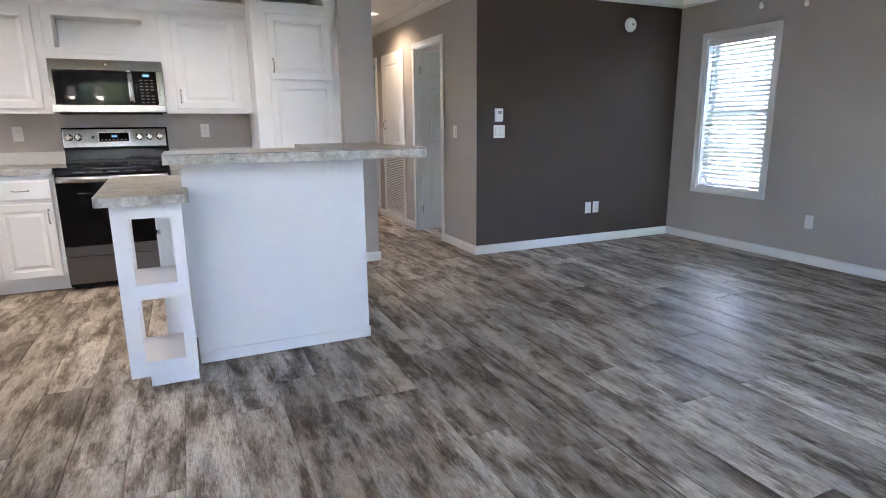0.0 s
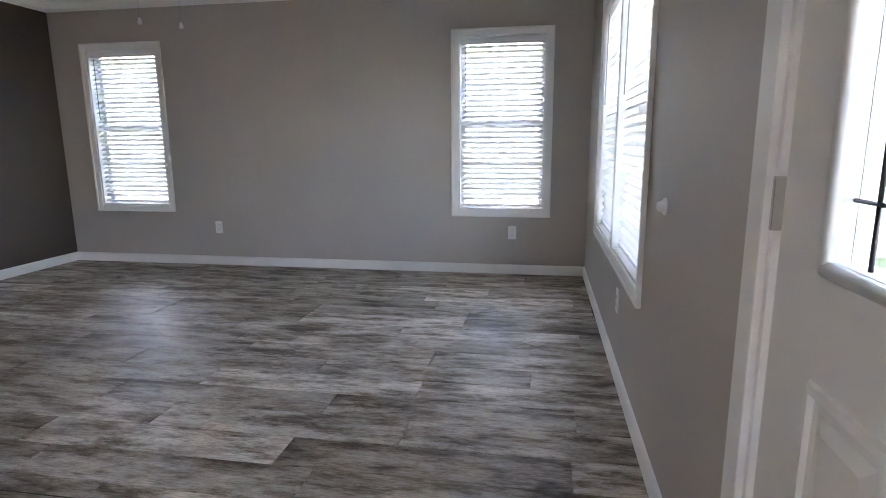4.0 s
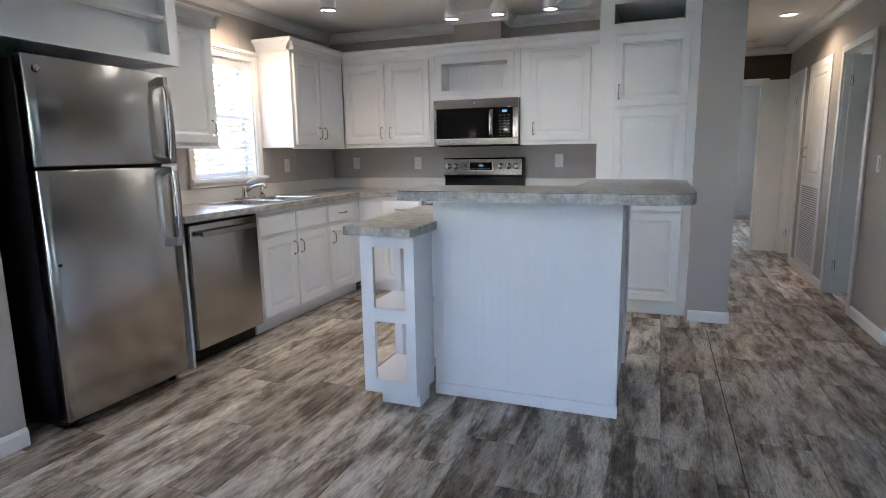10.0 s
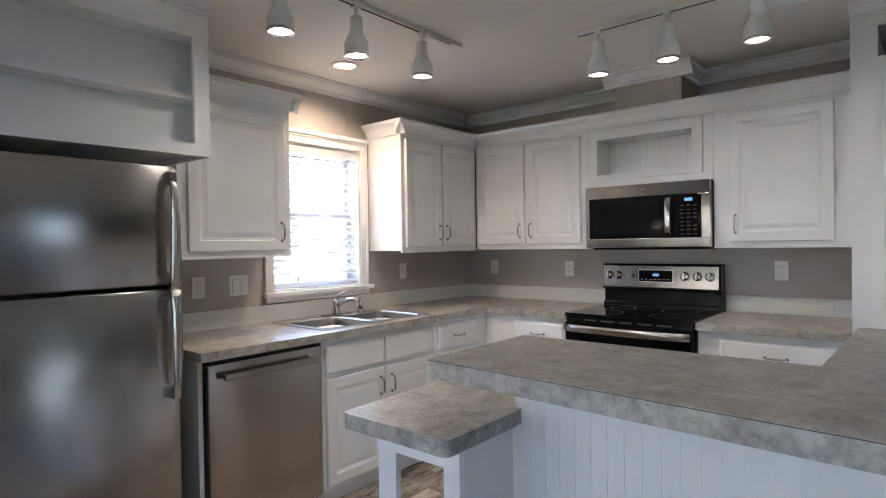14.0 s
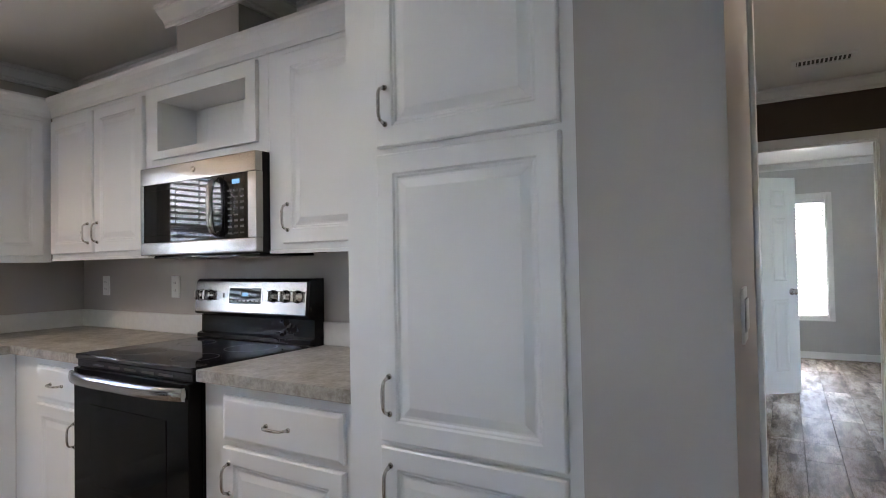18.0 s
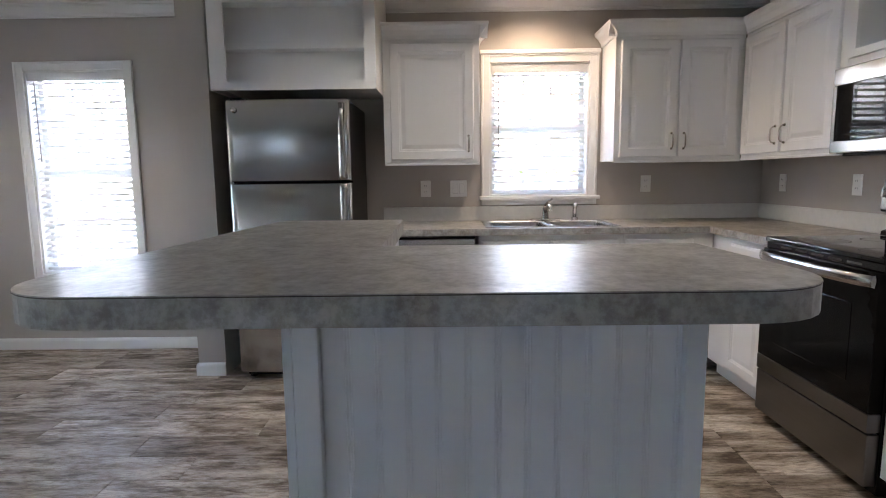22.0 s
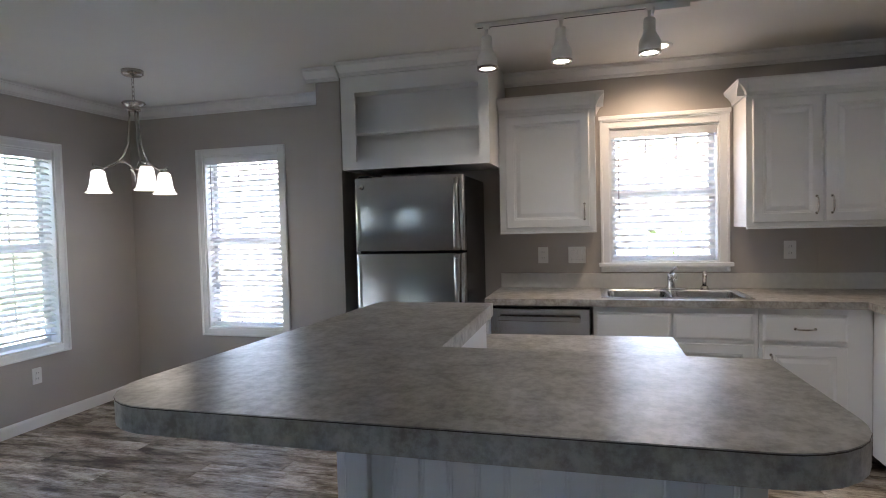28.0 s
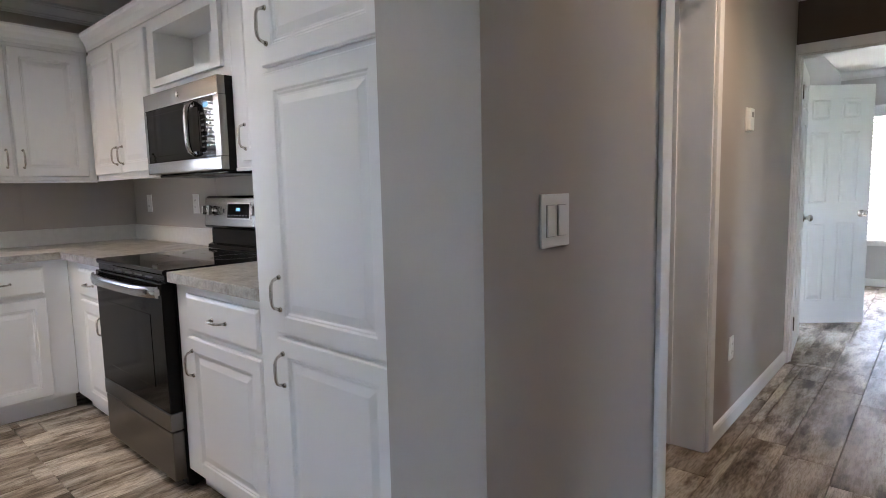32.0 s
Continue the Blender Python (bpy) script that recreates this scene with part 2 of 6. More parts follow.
def slat_material():
    m, nt, p = nodes_of("white_blind_slat")
    p.inputs["Base Color"].default_value = (0.83, 0.83, 0.83, 1)
    p.inputs["Roughness"].default_value = 0.45
    t = nt.nodes.new("ShaderNodeBsdfTranslucent")
    t.inputs["Color"].default_value = (0.84, 0.84, 0.85, 1)
    mx = nt.nodes.new("ShaderNodeMixShader")
    mx.inputs[0].default_value = 0.5
    nt.links.new(p.outputs[0], mx.inputs[1])
    nt.links.new(t.outputs[0], mx.inputs[2])
    nt.links.new(mx.outputs[0], nt.nodes["Material Output"].inputs["Surface"])
    return m


def glass_material(name, rough=0.0, col=(1, 1, 1)):
    m, nt, p = nodes_of(name)
    p.inputs["Base Color"].default_value = (*col, 1)
    p.inputs["Transmission Weight"].default_value = 1.0
    p.inputs["Roughness"].default_value, p.inputs["IOR"].default_value = rough, 1.45
    return m


M_SLAT = slat_material()
M_GLASS = glass_material("window_glass")
def frost_material():
    m, nt, p = nodes_of("unlit_frosted_glass")
    p.inputs["Base Color"].default_value = (0.80, 0.79, 0.77, 1)
    p.inputs["Roughness"].default_value = 0.3
    return m


M_FROST = frost_material()


# ---- mesh helpers ----
def part(name, bm, material, parent=None, label=""):
    me = bpy.data.meshes.new(name)
    bm.to_mesh(me)
    bm.free()
    me.materials.append(material)
    ob = new(name, me)
    if parent is not None:
        ob.parent = parent
    if label:
        ob["label"] = label
    return ob


def thing(name, label, category, at=(0, 0, 0), turn=0, group="", kind=""):
    ob = new(name)
    ob.empty_display_size = 0.1
    ob.matrix_basis = pose(*at, 0, 0, turn)
    return tagged(ob, label, category, group, kind)


def box(bm, x0, y0, z0, x1, y1, z1, bevel=0.0):
    m = Matrix.LocRotScale(((x0 + x1) / 2, (y0 + y1) / 2, (z0 + z1) / 2), None, (abs(x1 - x0), abs(y1 - y0), abs(z1 - z0)))
    vs = bmesh.ops.create_cube(bm, size=1, matrix=m)["verts"]
    if bevel:
        es = list({e for v in vs for e in v.link_edges})
        bmesh.ops.bevel(bm, geom=es, offset=bevel, segments=2, affect="EDGES", profile=0.6)
    return bm


def boxes(*rows, bevel=0.0):
    bm = bmesh.new()
    for r in rows:
        box(bm, *r, bevel=bevel)
    return bm


def rings(bm, x0, z0, x1, z1, prof, back=None):
    """Nested rectangles facing -y: prof is a list of (inset, y). back: y of the closing rear face."""
    loops = []
    for i, y in prof:
        loops.append([bm.verts.new(c) for c in ((x0 + i, y, z0 + i), (x1 - i, y, z0 + i), (x1 - i, y, z1 - i), (x0 + i, y, z1 - i))])
    for a, b in zip(loops, loops[1:]):
        for k in range(4):
            bm.faces.new((a[k], a[(k + 1) % 4], b[(k + 1) % 4], b[k]))
    bm.faces.new(loops[-1])
    if back is not None:
        bm.faces.new(list(reversed(loops[0])))
    return bm


def tube(bm, pts, r, seg=8, cap=True):
    pts = [Vector(p) for p in pts]
    prev, first = None, None
    side = None
    for i, p in enumerate(pts):
        d = (pts[min(i + 1, len(pts) - 1)] - pts[max(i - 1, 0)]).normalized()
        if side is None:
            side = d.orthogonal().normalized()
        side = (side - d * side.dot(d)).normalized()
        up = d.cross(side)
        rr = r[i] if isinstance(r, (list, tuple)) else r
        ring = [bm.verts.new(p + (side * math.cos(a) + up * math.sin(a)) * rr) for a in (2 * math.pi * k / seg for k in range(seg))]
        if prev:
            for k in range(seg):
                bm.faces.new((prev[k], prev[(k + 1) % seg], ring[(k + 1) % seg], ring[k]))
        else:
            first = ring
        prev = ring
    if cap:
        bm.faces.new(list(reversed(first)))
        bm.faces.new(prev)
    for f in bm.faces:
        f.smooth = True
    return bm


def lathe(bm, prof, at=(0, 0, 0), seg=24, axis="z"):
    """Turned shape from (radius, height) pairs."""
    prev = None
    for r, h in prof:
        ring = []
        for k in range(seg):
            a = 2 * math.pi * k / seg
            c, s = r * math.cos(a), r * math.sin(a)
            v = {"z": (c, s, h), "y": (c, h, s), "x": (h, c, s)}[axis]
            ring.append(bm.verts.new(Vector(at) + Vector(v)))
        if prev:
            for k in range(seg):
                bm.faces.new((prev[k], prev[(k + 1) % seg], ring[(k + 1) % seg], ring[k]))
        prev = ring
    for f in bm.faces:
        f.smooth = True
    bmesh.ops.recalc_face_normals(bm, faces=bm.faces)
    return bm


def prism(bm, prof, p0, p1, n):
    """Sweeps a profile of (distance along n, z) from p0 to p1."""
    p0, p1, n = Vector((*p0, 0)), Vector((*p1, 0)), Vector((*n, 0))
    a = [bm.verts.new(p0 + n * d + Vector((0, 0, z))) for d, z in prof]
    b = [bm.verts.new(p1 + n * d + Vector((0, 0, z))) for d, z in prof]
    k = len(prof)
    for i in range(k):
        bm.faces.new((a[i], a[(i + 1) % k], b[(i + 1) % k], b[i]))
    bm.faces.new(list(reversed(a)))
    bm.faces.new(b)
    bmesh.ops.recalc_face_normals(bm, faces=bm.faces)
    return bm


def rounded_poly(pts, radii, n=8):
    out = []
    k = len(pts)
    for i, (p, r) in enumerate(zip(pts, radii)):
        p, a, b = Vector(p), Vector(pts[i - 1]), Vector(pts[(i + 1) % k])
        if r == 0:
            out.append(p)
            continue
        u, v = (a - p).normalized(), (b - p).normalized()
        s, e = p + u * r, p + v * r
        c = p + (u + v) * r
        for q in range(n + 1):
            t = q / n * math.pi / 2
            out.append(c + (s - c) * math.cos(t) + (e - c) * math.sin(t))
    return out


# ---- structure ----
def wall(name, label, mat, axis, near, far, a0, a1, z0, z1, holes=()):
    """A wall slab between two planes on axis, running a0..a1 on the other axis, with holes (a0, a1, z0, z1)."""
    cuts = sorted({a0, a1, *(c for h in holes for c in h[:2])})
    bm = bmesh.new()

    def slab(u0, u1, w0, w1):
        if axis == "x":
            box(bm, near, u0, w0, far, u1, w1)
        else:
            box(bm, u0, near, w0, u1, far, w1)
    for u0, u1 in zip(cuts, cuts[1:]):
        w = z0
        for h in sorted((h for h in holes if h[0] <= u0 and h[1] >= u1), key=lambda h: h[2]):
            if h[2] > w:
                slab(u0, u1, w, h[2])
            w = h[3]
        if w < z1:
            slab(u0, u1, w, z1)
    return tagged(part(name, bm, mat), label, "wall", kind="structure")


WT = 0.14
WIN = {  # opening inside the casing: along-wall range and heights
    "en": (3.45, 4.155, 0.56, 1.98), "es": (-0.03, 0.69, 0.56, 1.98),
    "bs": (2.55, 4.23, 0.575, 1.98), "sd": (-0.99, -0.25, 0.56, 1.98),
    # be, ba and re are unseen openings, added to let daylight in
    "wd": (0.335, 1.035, 0.56, 1.98), "kw": (3.55, 4.235, 1.08, 1.99), "bw": (1.75, 2.43, 0.52, 1.96), "be": (9.4, 10.1, 0.56, 1.98), "ba": (5.95, 6.65, 1.3, 1.98), "re": (5.3, 5.9, 0.56, 1.98),
}
FD = (0.50, 1.37, 0.0, 2.02)
wall("wall_west", "greige painted wall with two windows", M_WALL, "x", XW, XW - WT, YS - WT, YN + WT, 0, ZC, [WIN["wd"], WIN["kw"]])
wall("wall_east", "greige painted wall with two windows", M_WALL, "x", XE, XE + WT, YS - WT, YD + 0.1, 0, ZC, [WIN["en"], WIN["es"]])
wall("wall_south", "greige painted wall with the front door and windows", M_WALL, "y", YS, YS - WT, XW, XE, 0, ZC, [WIN["bs"], WIN["sd"], FD])
wall("wall_north_kitchen", "greige painted kitchen wall", M_WALL, "y", YN, YN + WT, XW, HW2 - 0.1, 0, ZC)
wall("wall_dark", "dark brown painted accent wall", M_DARK, "y", YD, YD + 0.1, HE + 0.005, XE, 0, ZC)
wall("wall_hall_corner", "greige corner bead of the hall wall", M_WALL, "x", HE, HE + 0.0048, YD, YD + 0.0999, 0, ZC)
HD = [(5.27, 5.97, 0, 2.0), (7.36, 8.02, 0, 2.0)]
wall("wall_hall_east", "greige hall wall with door openings", M_WALL, "x", HE, HE + 0.1, YD + 0.1, YH + 0.1, 0, ZC, HD)
WDH = (5.615, 6.49, 0, 2.0)
wall("wall_hall_west", "greige hall wall beside the pantry", M_WALL, "x", HW, HW2 - 0.1, YP + 0.1, WDH[0], 0, ZC)
wall("wall_hall_west_back", "greige hall wall set back, with a door opening", M_WALL, "x", HW2, HW2 - 0.2, WDH[0], YH + 0.1, 0, ZC, [WDH])
wall("wall_pantry_end", "greige wall end beside the tall pantry", M_WALL, "y", YP, YP + 0.1, 1.648, HW, 0, ZC)
BD = (1.812, 2.530, 0, 2.0)
wall("wall_hall_end", "dark brown wall at the end of the hall", M_DARK, "y", YH, YH + 0.1, HW2 + 0.001, HE - 0.001, 0, ZC, [BD])
wall("wall_bedroom_north", "light grey bedroom wall with a window", M_BEDWALL, "y", YB, YB + WT, 0.4, 4.2, 0, ZC, [WIN["bw"]])
wall("wall_bedroom_west", "light grey bedroom wall with a closet opening", M_BEDWALL, "x", 1.60, 1.50, YH + 0.1, YB, 0, ZC, [(8.7, 9.34, 0, 2.0)])
wall("wall_bedroom_east", "light grey bedroom wall with an added unseen window", M_BEDWALL, "x", 4.2, 4.3, YH + 0.1, YB, 0, ZC, [WIN["be"]])
wall("wall_bath_north", "greige wall of the side room", M_WALL, "y", 7.2, 7.3, 0.2, HW2 - 0.1, 0, ZC)
wall("wall_bath_west", "unseen greige wall of the side room with an added window", M_WALL, "x", 0.2, 0.1, YN + WT, 7.3, 0, ZC, [WIN["ba"]])
wall("wall_closet_east", "unseen greige wall of the east room with an added window", M_WALL, "x", 4.6, 4.7, YD + 0.1, YH, 0, ZC, [WIN["re"]])
wall("wall_fridge_stub", "greige stub wall beside the refrigerator", M_WALL, "y", 1.68, 1.85, XW, -1.13, 0, ZC)
ceil = tagged(part("ceiling", boxes((XW - WT, YS - WT, ZC, XE + WT, YB + WT, ZC + 0.08)), M_CEIL), "white textured flat ceiling", "ceiling", kind="structure")
roof = tagged(part("roof", boxes((XW - 0.5, YS - 0.5, ZC + 0.081, XE + 0.5, YB + 0.5, ZC + 0.25)), M_TRIM), "white roof with eaves", "roof", kind="structure")

CROWN = [(0.0, ZC - 0.085), (0.013, ZC - 0.085), (0.013, ZC - 0.072), (0.019, ZC - 0.070), (0.019, ZC - 0.062), (0.026, ZC - 0.055), (0.048, ZC - 0.036), (0.058, ZC - 0.024), (0.058, ZC - 0.017), (0.068, ZC - 0.015), (0.068, ZC - 0.001), (0.0, ZC - 0.001)]
BASE = [(0.0, 0.003), (0.013, 0.003), (0.013, 0.066), (0.009, 0.078), (0.004, 0.084), (0.0, 0.086)]


def run(name, prof, mat, p0, p1, n, label, category):
    return tagged(part(name, prism(bmesh.new(), prof, p0, p1, n), mat), label, category, kind="structure")


for p0, p1, n in [((XW, YS), (XE, YS), (0, 1)), ((XE, YS), (XE, YD), (-1, 0)), ((HE, YD), (XE, YD), (0, -1)), ((XW, YS), (XW, 1.68), (1, 0)),
                  ((XW, 1.68), (-1.13, 1.68), (0, -1)), ((-1.13, 1.615), (-1.13, 1.85), (1, 0)), ((XW, 2.85), (XW, YN), (1, 0)), ((XW, YN), (-0.275, YN), (0, -1)), ((0.135, YN), (0.97, YN), (0, -1)),
                  ((-0.275, 5.40), (-0.275, 5.13), (-1, 0)), ((-0.34, 5.13), (0.20, 5.13), (0, -1)), ((0.135, 5.13), (0.135, 5.40), (1, 0)),
                  ((0.968, 4.80), (1.648, 4.80), (0, -1)), ((1.648, YP), (HW + 0.06, YP), (0, -1)), ((HW, YP), (HW, WDH[0]), (1, 0)), ((HW2, WDH[0]), (HW2, YH), (1, 0)), ((HE, YD - 0.06), (HE, YH), (-1, 0)), ((HW2, YH), (HE, YH), (0, -1)), ((0.4, YB), (4.2, YB), (0, -1))]:
    run("trim", CROWN, M_TRIM, p0, p1, n, "white crown moulding under the ceiling", "crown moulding")
for p0, p1, n in [((XW, YS), (0.43, YS), (0, 1)), ((1.45, YS), (XE, YS), (0, 1)), ((XE, YS), (XE, YD), (-1, 0)), ((HE - 0.013, YD), (XE, YD), (0, -1)), ((XW, YS), (XW, 1.68), (1, 0)),
                  ((XW, 1.68), (-1.117, 1.68), (0, -1)), ((-1.13, 1.68), (-1.13, 1.85), (1, 0)), ((1.66, YP), (HW + 0.013, YP), (0, -1)), ((HW, YP), (HW, 5.553), (1, 0)), ((HW2, WDH[1] + 0.062), (HW2, YH), (1, 0)),
                  ((HE, YD), (HE, 5.25), (-1, 0)), ((HE, 6.04), (HE, 7.29), (-1, 0)), ((0.4, YB), (4.2, YB), (0, -1)), ((4.2, YH + 0.1), (4.2, YB), (-1, 0))]:
    run("baseboard", BASE, M_TRIM, p0, p1, n, "white painted baseboard", "baseboard")


# ---- windows ----
def window(name, at, turn, w, z0, z1, label, panes=1, sill=0.0, mull=None):
    """Local frame: x along the wall, front towards -y, wall face at y = 0."""
    ob = thing(name, label, "window", at, turn, kind="structure")
    c = 0.055
    part("window_frame", boxes((-c, -0.014, z0 - c, 0, 0.0, z1 + c), (w, -0.014, z0 - c, w + c, 0.0, z1 + c), (0, -0.014, z1, w, 0.0, z1 + c), (0, -0.014, z0 - c, w, 0.0, z0), bevel=0.004), M_TRIM, ob, "white painted casing")
    part("back_band", boxes((-c - 0.004, -0.021, z0 - c - 0.004, -c + 0.012, -0.0005, z1 + c + 0.004), (w + c - 0.012, -0.021, z0 - c - 0.004, w + c + 0.004, -0.0005, z1 + c + 0.004), (-c + 0.012, -0.021, z1 + c - 0.012, w + c - 0.012, -0.0142, z1 + c + 0.004), (-c + 0.012, -0.021, z0 - c - 0.004, w + c - 0.012, -0.0142, z0 - c + 0.012), bevel=0.003), M_TRIM, ob)
    part("jamb", boxes((0, 0.0, z0, 0.012, WT, z1), (w - 0.012, 0.0, z0, w, WT, z1), (0.012, 0.0, z1 - 0.012, w - 0.012, WT, z1), (0.012, 0.0, z0, w - 0.012, WT, z0 + 0.012)), M_TRIM, ob)
    if sill:
        part("window_sill", boxes((-c - 0.02, -0.055, z0 - 0.022, w + c + 0.02, -0.0145, z0 + 0.004), bevel=0.004), M_TRIM, ob)
        part("header", boxes((-c - 0.012, -0.03, z1 + c + 0.001, w + c + 0.012, 0.0, z1 + c + 0.028), bevel=0.005), M_TRIM, ob)
    edges = [0.0, w] if panes == 1 else [0.0, w / 2 - 0.028, w / 2 + 0.028, w]
    if panes == 2:
        part("mullion", boxes((w / 2 - 0.028, -0.012, z0, w / 2 + 0.028, WT, z1), bevel=0.003), M_TRIM, ob)
    zm = (z0 + z1) / 2 + 0.01
    for a, b in ((edges[i], edges[i + 1]) for i in range(0, len(edges), 2)):
        s = 0.035
        for k, (u, v, y) in enumerate(((z0 + 0.012, zm + 0.02, 0.088), (zm - 0.02, z1 - 0.012, 0.112))):
            sash = part("sash", boxes((a + 0.012, y, u, a + 0.012 + s, y + 0.022, v), (b - 0.012 - s, y, u, b - 0.012, y + 0.022, v), (a + 0.012 + s, y, v - s, b - 0.012 - s, y + 0.022, v), (a + 0.012 + s, y, u, b - 0.012 - s, y + 0.022, u + s)), M_VINYL, ob)
            pane = part("pane", boxes((a + 0.012 + s, y + 0.009, u + s, b - 0.012 - s, y + 0.013, v - s)), M_GLASS, sash)
            pane.visible_shadow = False
            if mull:
                rows = [(a + 0.012 + s + (b - a - 0.024 - 2 * s) * q / mull - 0.006, y + 0.004, u + s, a + 0.012 + s + (b - a - 0.024 - 2 * s) * q / mull + 0.006, y + 0.008, v - s) for q in range(1, mull)]
                rows += [(a + 0.012 + s, y + 0.0025, (u + v) / 2 - 0.006, b - 0.012 - s, y + 0.0038, (u + v) / 2 + 0.006)]
                part("grille", boxes(*rows), M_VINYL, sash)
    return ob, edges


def blind(at, turn, a, b, z0, z1, label, tilt=28, gap=0.043, bottom=0.03):
    ob = thing("window_blind", label, "blind", at, turn, group="window blinds")
    part("headrail", boxes((a + 0.016, 0.012, z1 - 0.055, b - 0.016, 0.062, z1 - 0.014), bevel=0.003), M_SLAT, ob)
    part("valance", boxes((a + 0.014, 0.003, z1 - 0.066, b - 0.014, 0.010, z1 - 0.013), bevel=0.002), M_SLAT, ob)
    me = bpy.data.meshes.new("slat")
    bm = bmesh.new()
    hw, L = 0.0235, b - a - 0.04
    prof = [(-hw, 0.0), (-hw * 0.5, 0.0024), (0, 0.0032), (hw * 0.5, 0.0024), (hw, 0.0), (hw, -0.0025), (0, 0.0005), (-hw, -0.0025)]
    ca, sa = math.cos(radians(tilt)), math.sin(radians(tilt))
    ends = [[bm.verts.new((x, d * ca - z * sa, d * sa + z * ca)) for d, z in prof] for x in (-L / 2, L / 2)]
    for i in range(len(prof)):
        j = (i + 1) % len(prof)
        bm.faces.new((ends[0][i], ends[0][j], ends[1][j], ends[1][i]))
    bm.faces.new(list(reversed(ends[0])))
    bm.faces.new(ends[1])
    bmesh.ops.recalc_face_normals(bm, faces=bm.faces)
    bm.to_mesh(me)
    bm.free()
    me.materials.append(M_SLAT)
    z = z1 - 0.078
    rng = random.Random(int(w_seed(a, b, z0) * 1000))
    while z > z0 + bottom + 0.05:
        s = new("slat", me)
        s.parent = ob
        s.matrix_basis = pose((a + b) / 2, 0.038, z, rng.uniform(-1.0, 1.0), rng.uniform(-0.07, 0.07), 0)
        z -= gap
    part("bottom_rail", boxes((a + 0.02, 0.018, z0 + bottom, b - 0.02, 0.058, z0 + bottom + 0.018), bevel=0.003), M_SLAT, ob)
    for k, x in enumerate((a + 0.12, b - 0.12)):
        part("ladder_cord", boxes((x - 0.0012, 0.0125, z0 + bottom + 0.01, x + 0.0012, 0.0137, z1 - 0.05), (x - 0.0012, 0.0625, z0 + bottom + 0.01, x + 0.0012, 0.0637, z1 - 0.05)), M_PLATE, ob)
    part("tilt_wand", tube(bmesh.new(), [(a + 0.06, 0.008, z1 - 0.07), (a + 0.062, 0.006, z1 - 0.62)], 0.0035, 6), M_GREYTOE, ob)
    return ob


def w_seed(a, b, c):
    return abs(a * 3.1 + b * 7.7 + c * 1.3) + 1


def full_window(key, name, wallside, label, panes=1, sill=0.0, mull=3, tilt=28, bottom=0.03):
    u0, u1, z0, z1 = WIN[key]
    at, turn = {"w": ((XW, u0, 0), 90), "e": ((XE, u1, 0), -90), "s": ((u1, YS, 0), 180), "n": ((u0, YB, 0), 0), "be": ((4.2, u1, 0), -90), "re": ((4.6, u1, 0), -90)}[wallside]
    ob, edges = window(name, at, turn, u1 - u0, z0, z1, label, panes, sill, mull)
    for i in range(0, len(edges), 2):
        blind(at, turn, edges[i], edges[i + 1], z0, z1, "white horizontal slat blind lowered over a window", tilt, 0.043, bottom)


full_window("en", "window_1", "e", "white framed sash window in the living room", tilt=32)
full_window("es", "window_2", "e", "white framed sash window in the living room", tilt=32)
full_window("bs", "window_3", "s", "white framed double window in the living room", panes=2, tilt=30)
full_window("sd", "window_4", "s", "white framed sash window in the dining corner", bottom=0.07)
full_window("wd", "window_5", "w", "white framed sash window in the dining corner")
full_window("kw", "window_6", "w", "white framed kitchen window over the sink", sill=1)
full_window("bw", "window_7", "n", "white framed bedroom window")
# Unseen windows added to brighten the bedroom, east room and side room.
for key, name in (("be", "window_8_unseen"), ("re", "window_9_unseen")):
    u0, u1, z0, z1 = WIN[key]
    at = (4.2 if key == "be" else 4.6, u1, 0)
    window(name, at, -90, u1 - u0, z0, z1, "white framed double window without a blind, unseen, added for light", 2)
window("window_10_unseen", (0.2, WIN["ba"][0], 0), 90, 0.7, 1.3, 1.98, "white framed side room window without a blind, unseen, added for light")


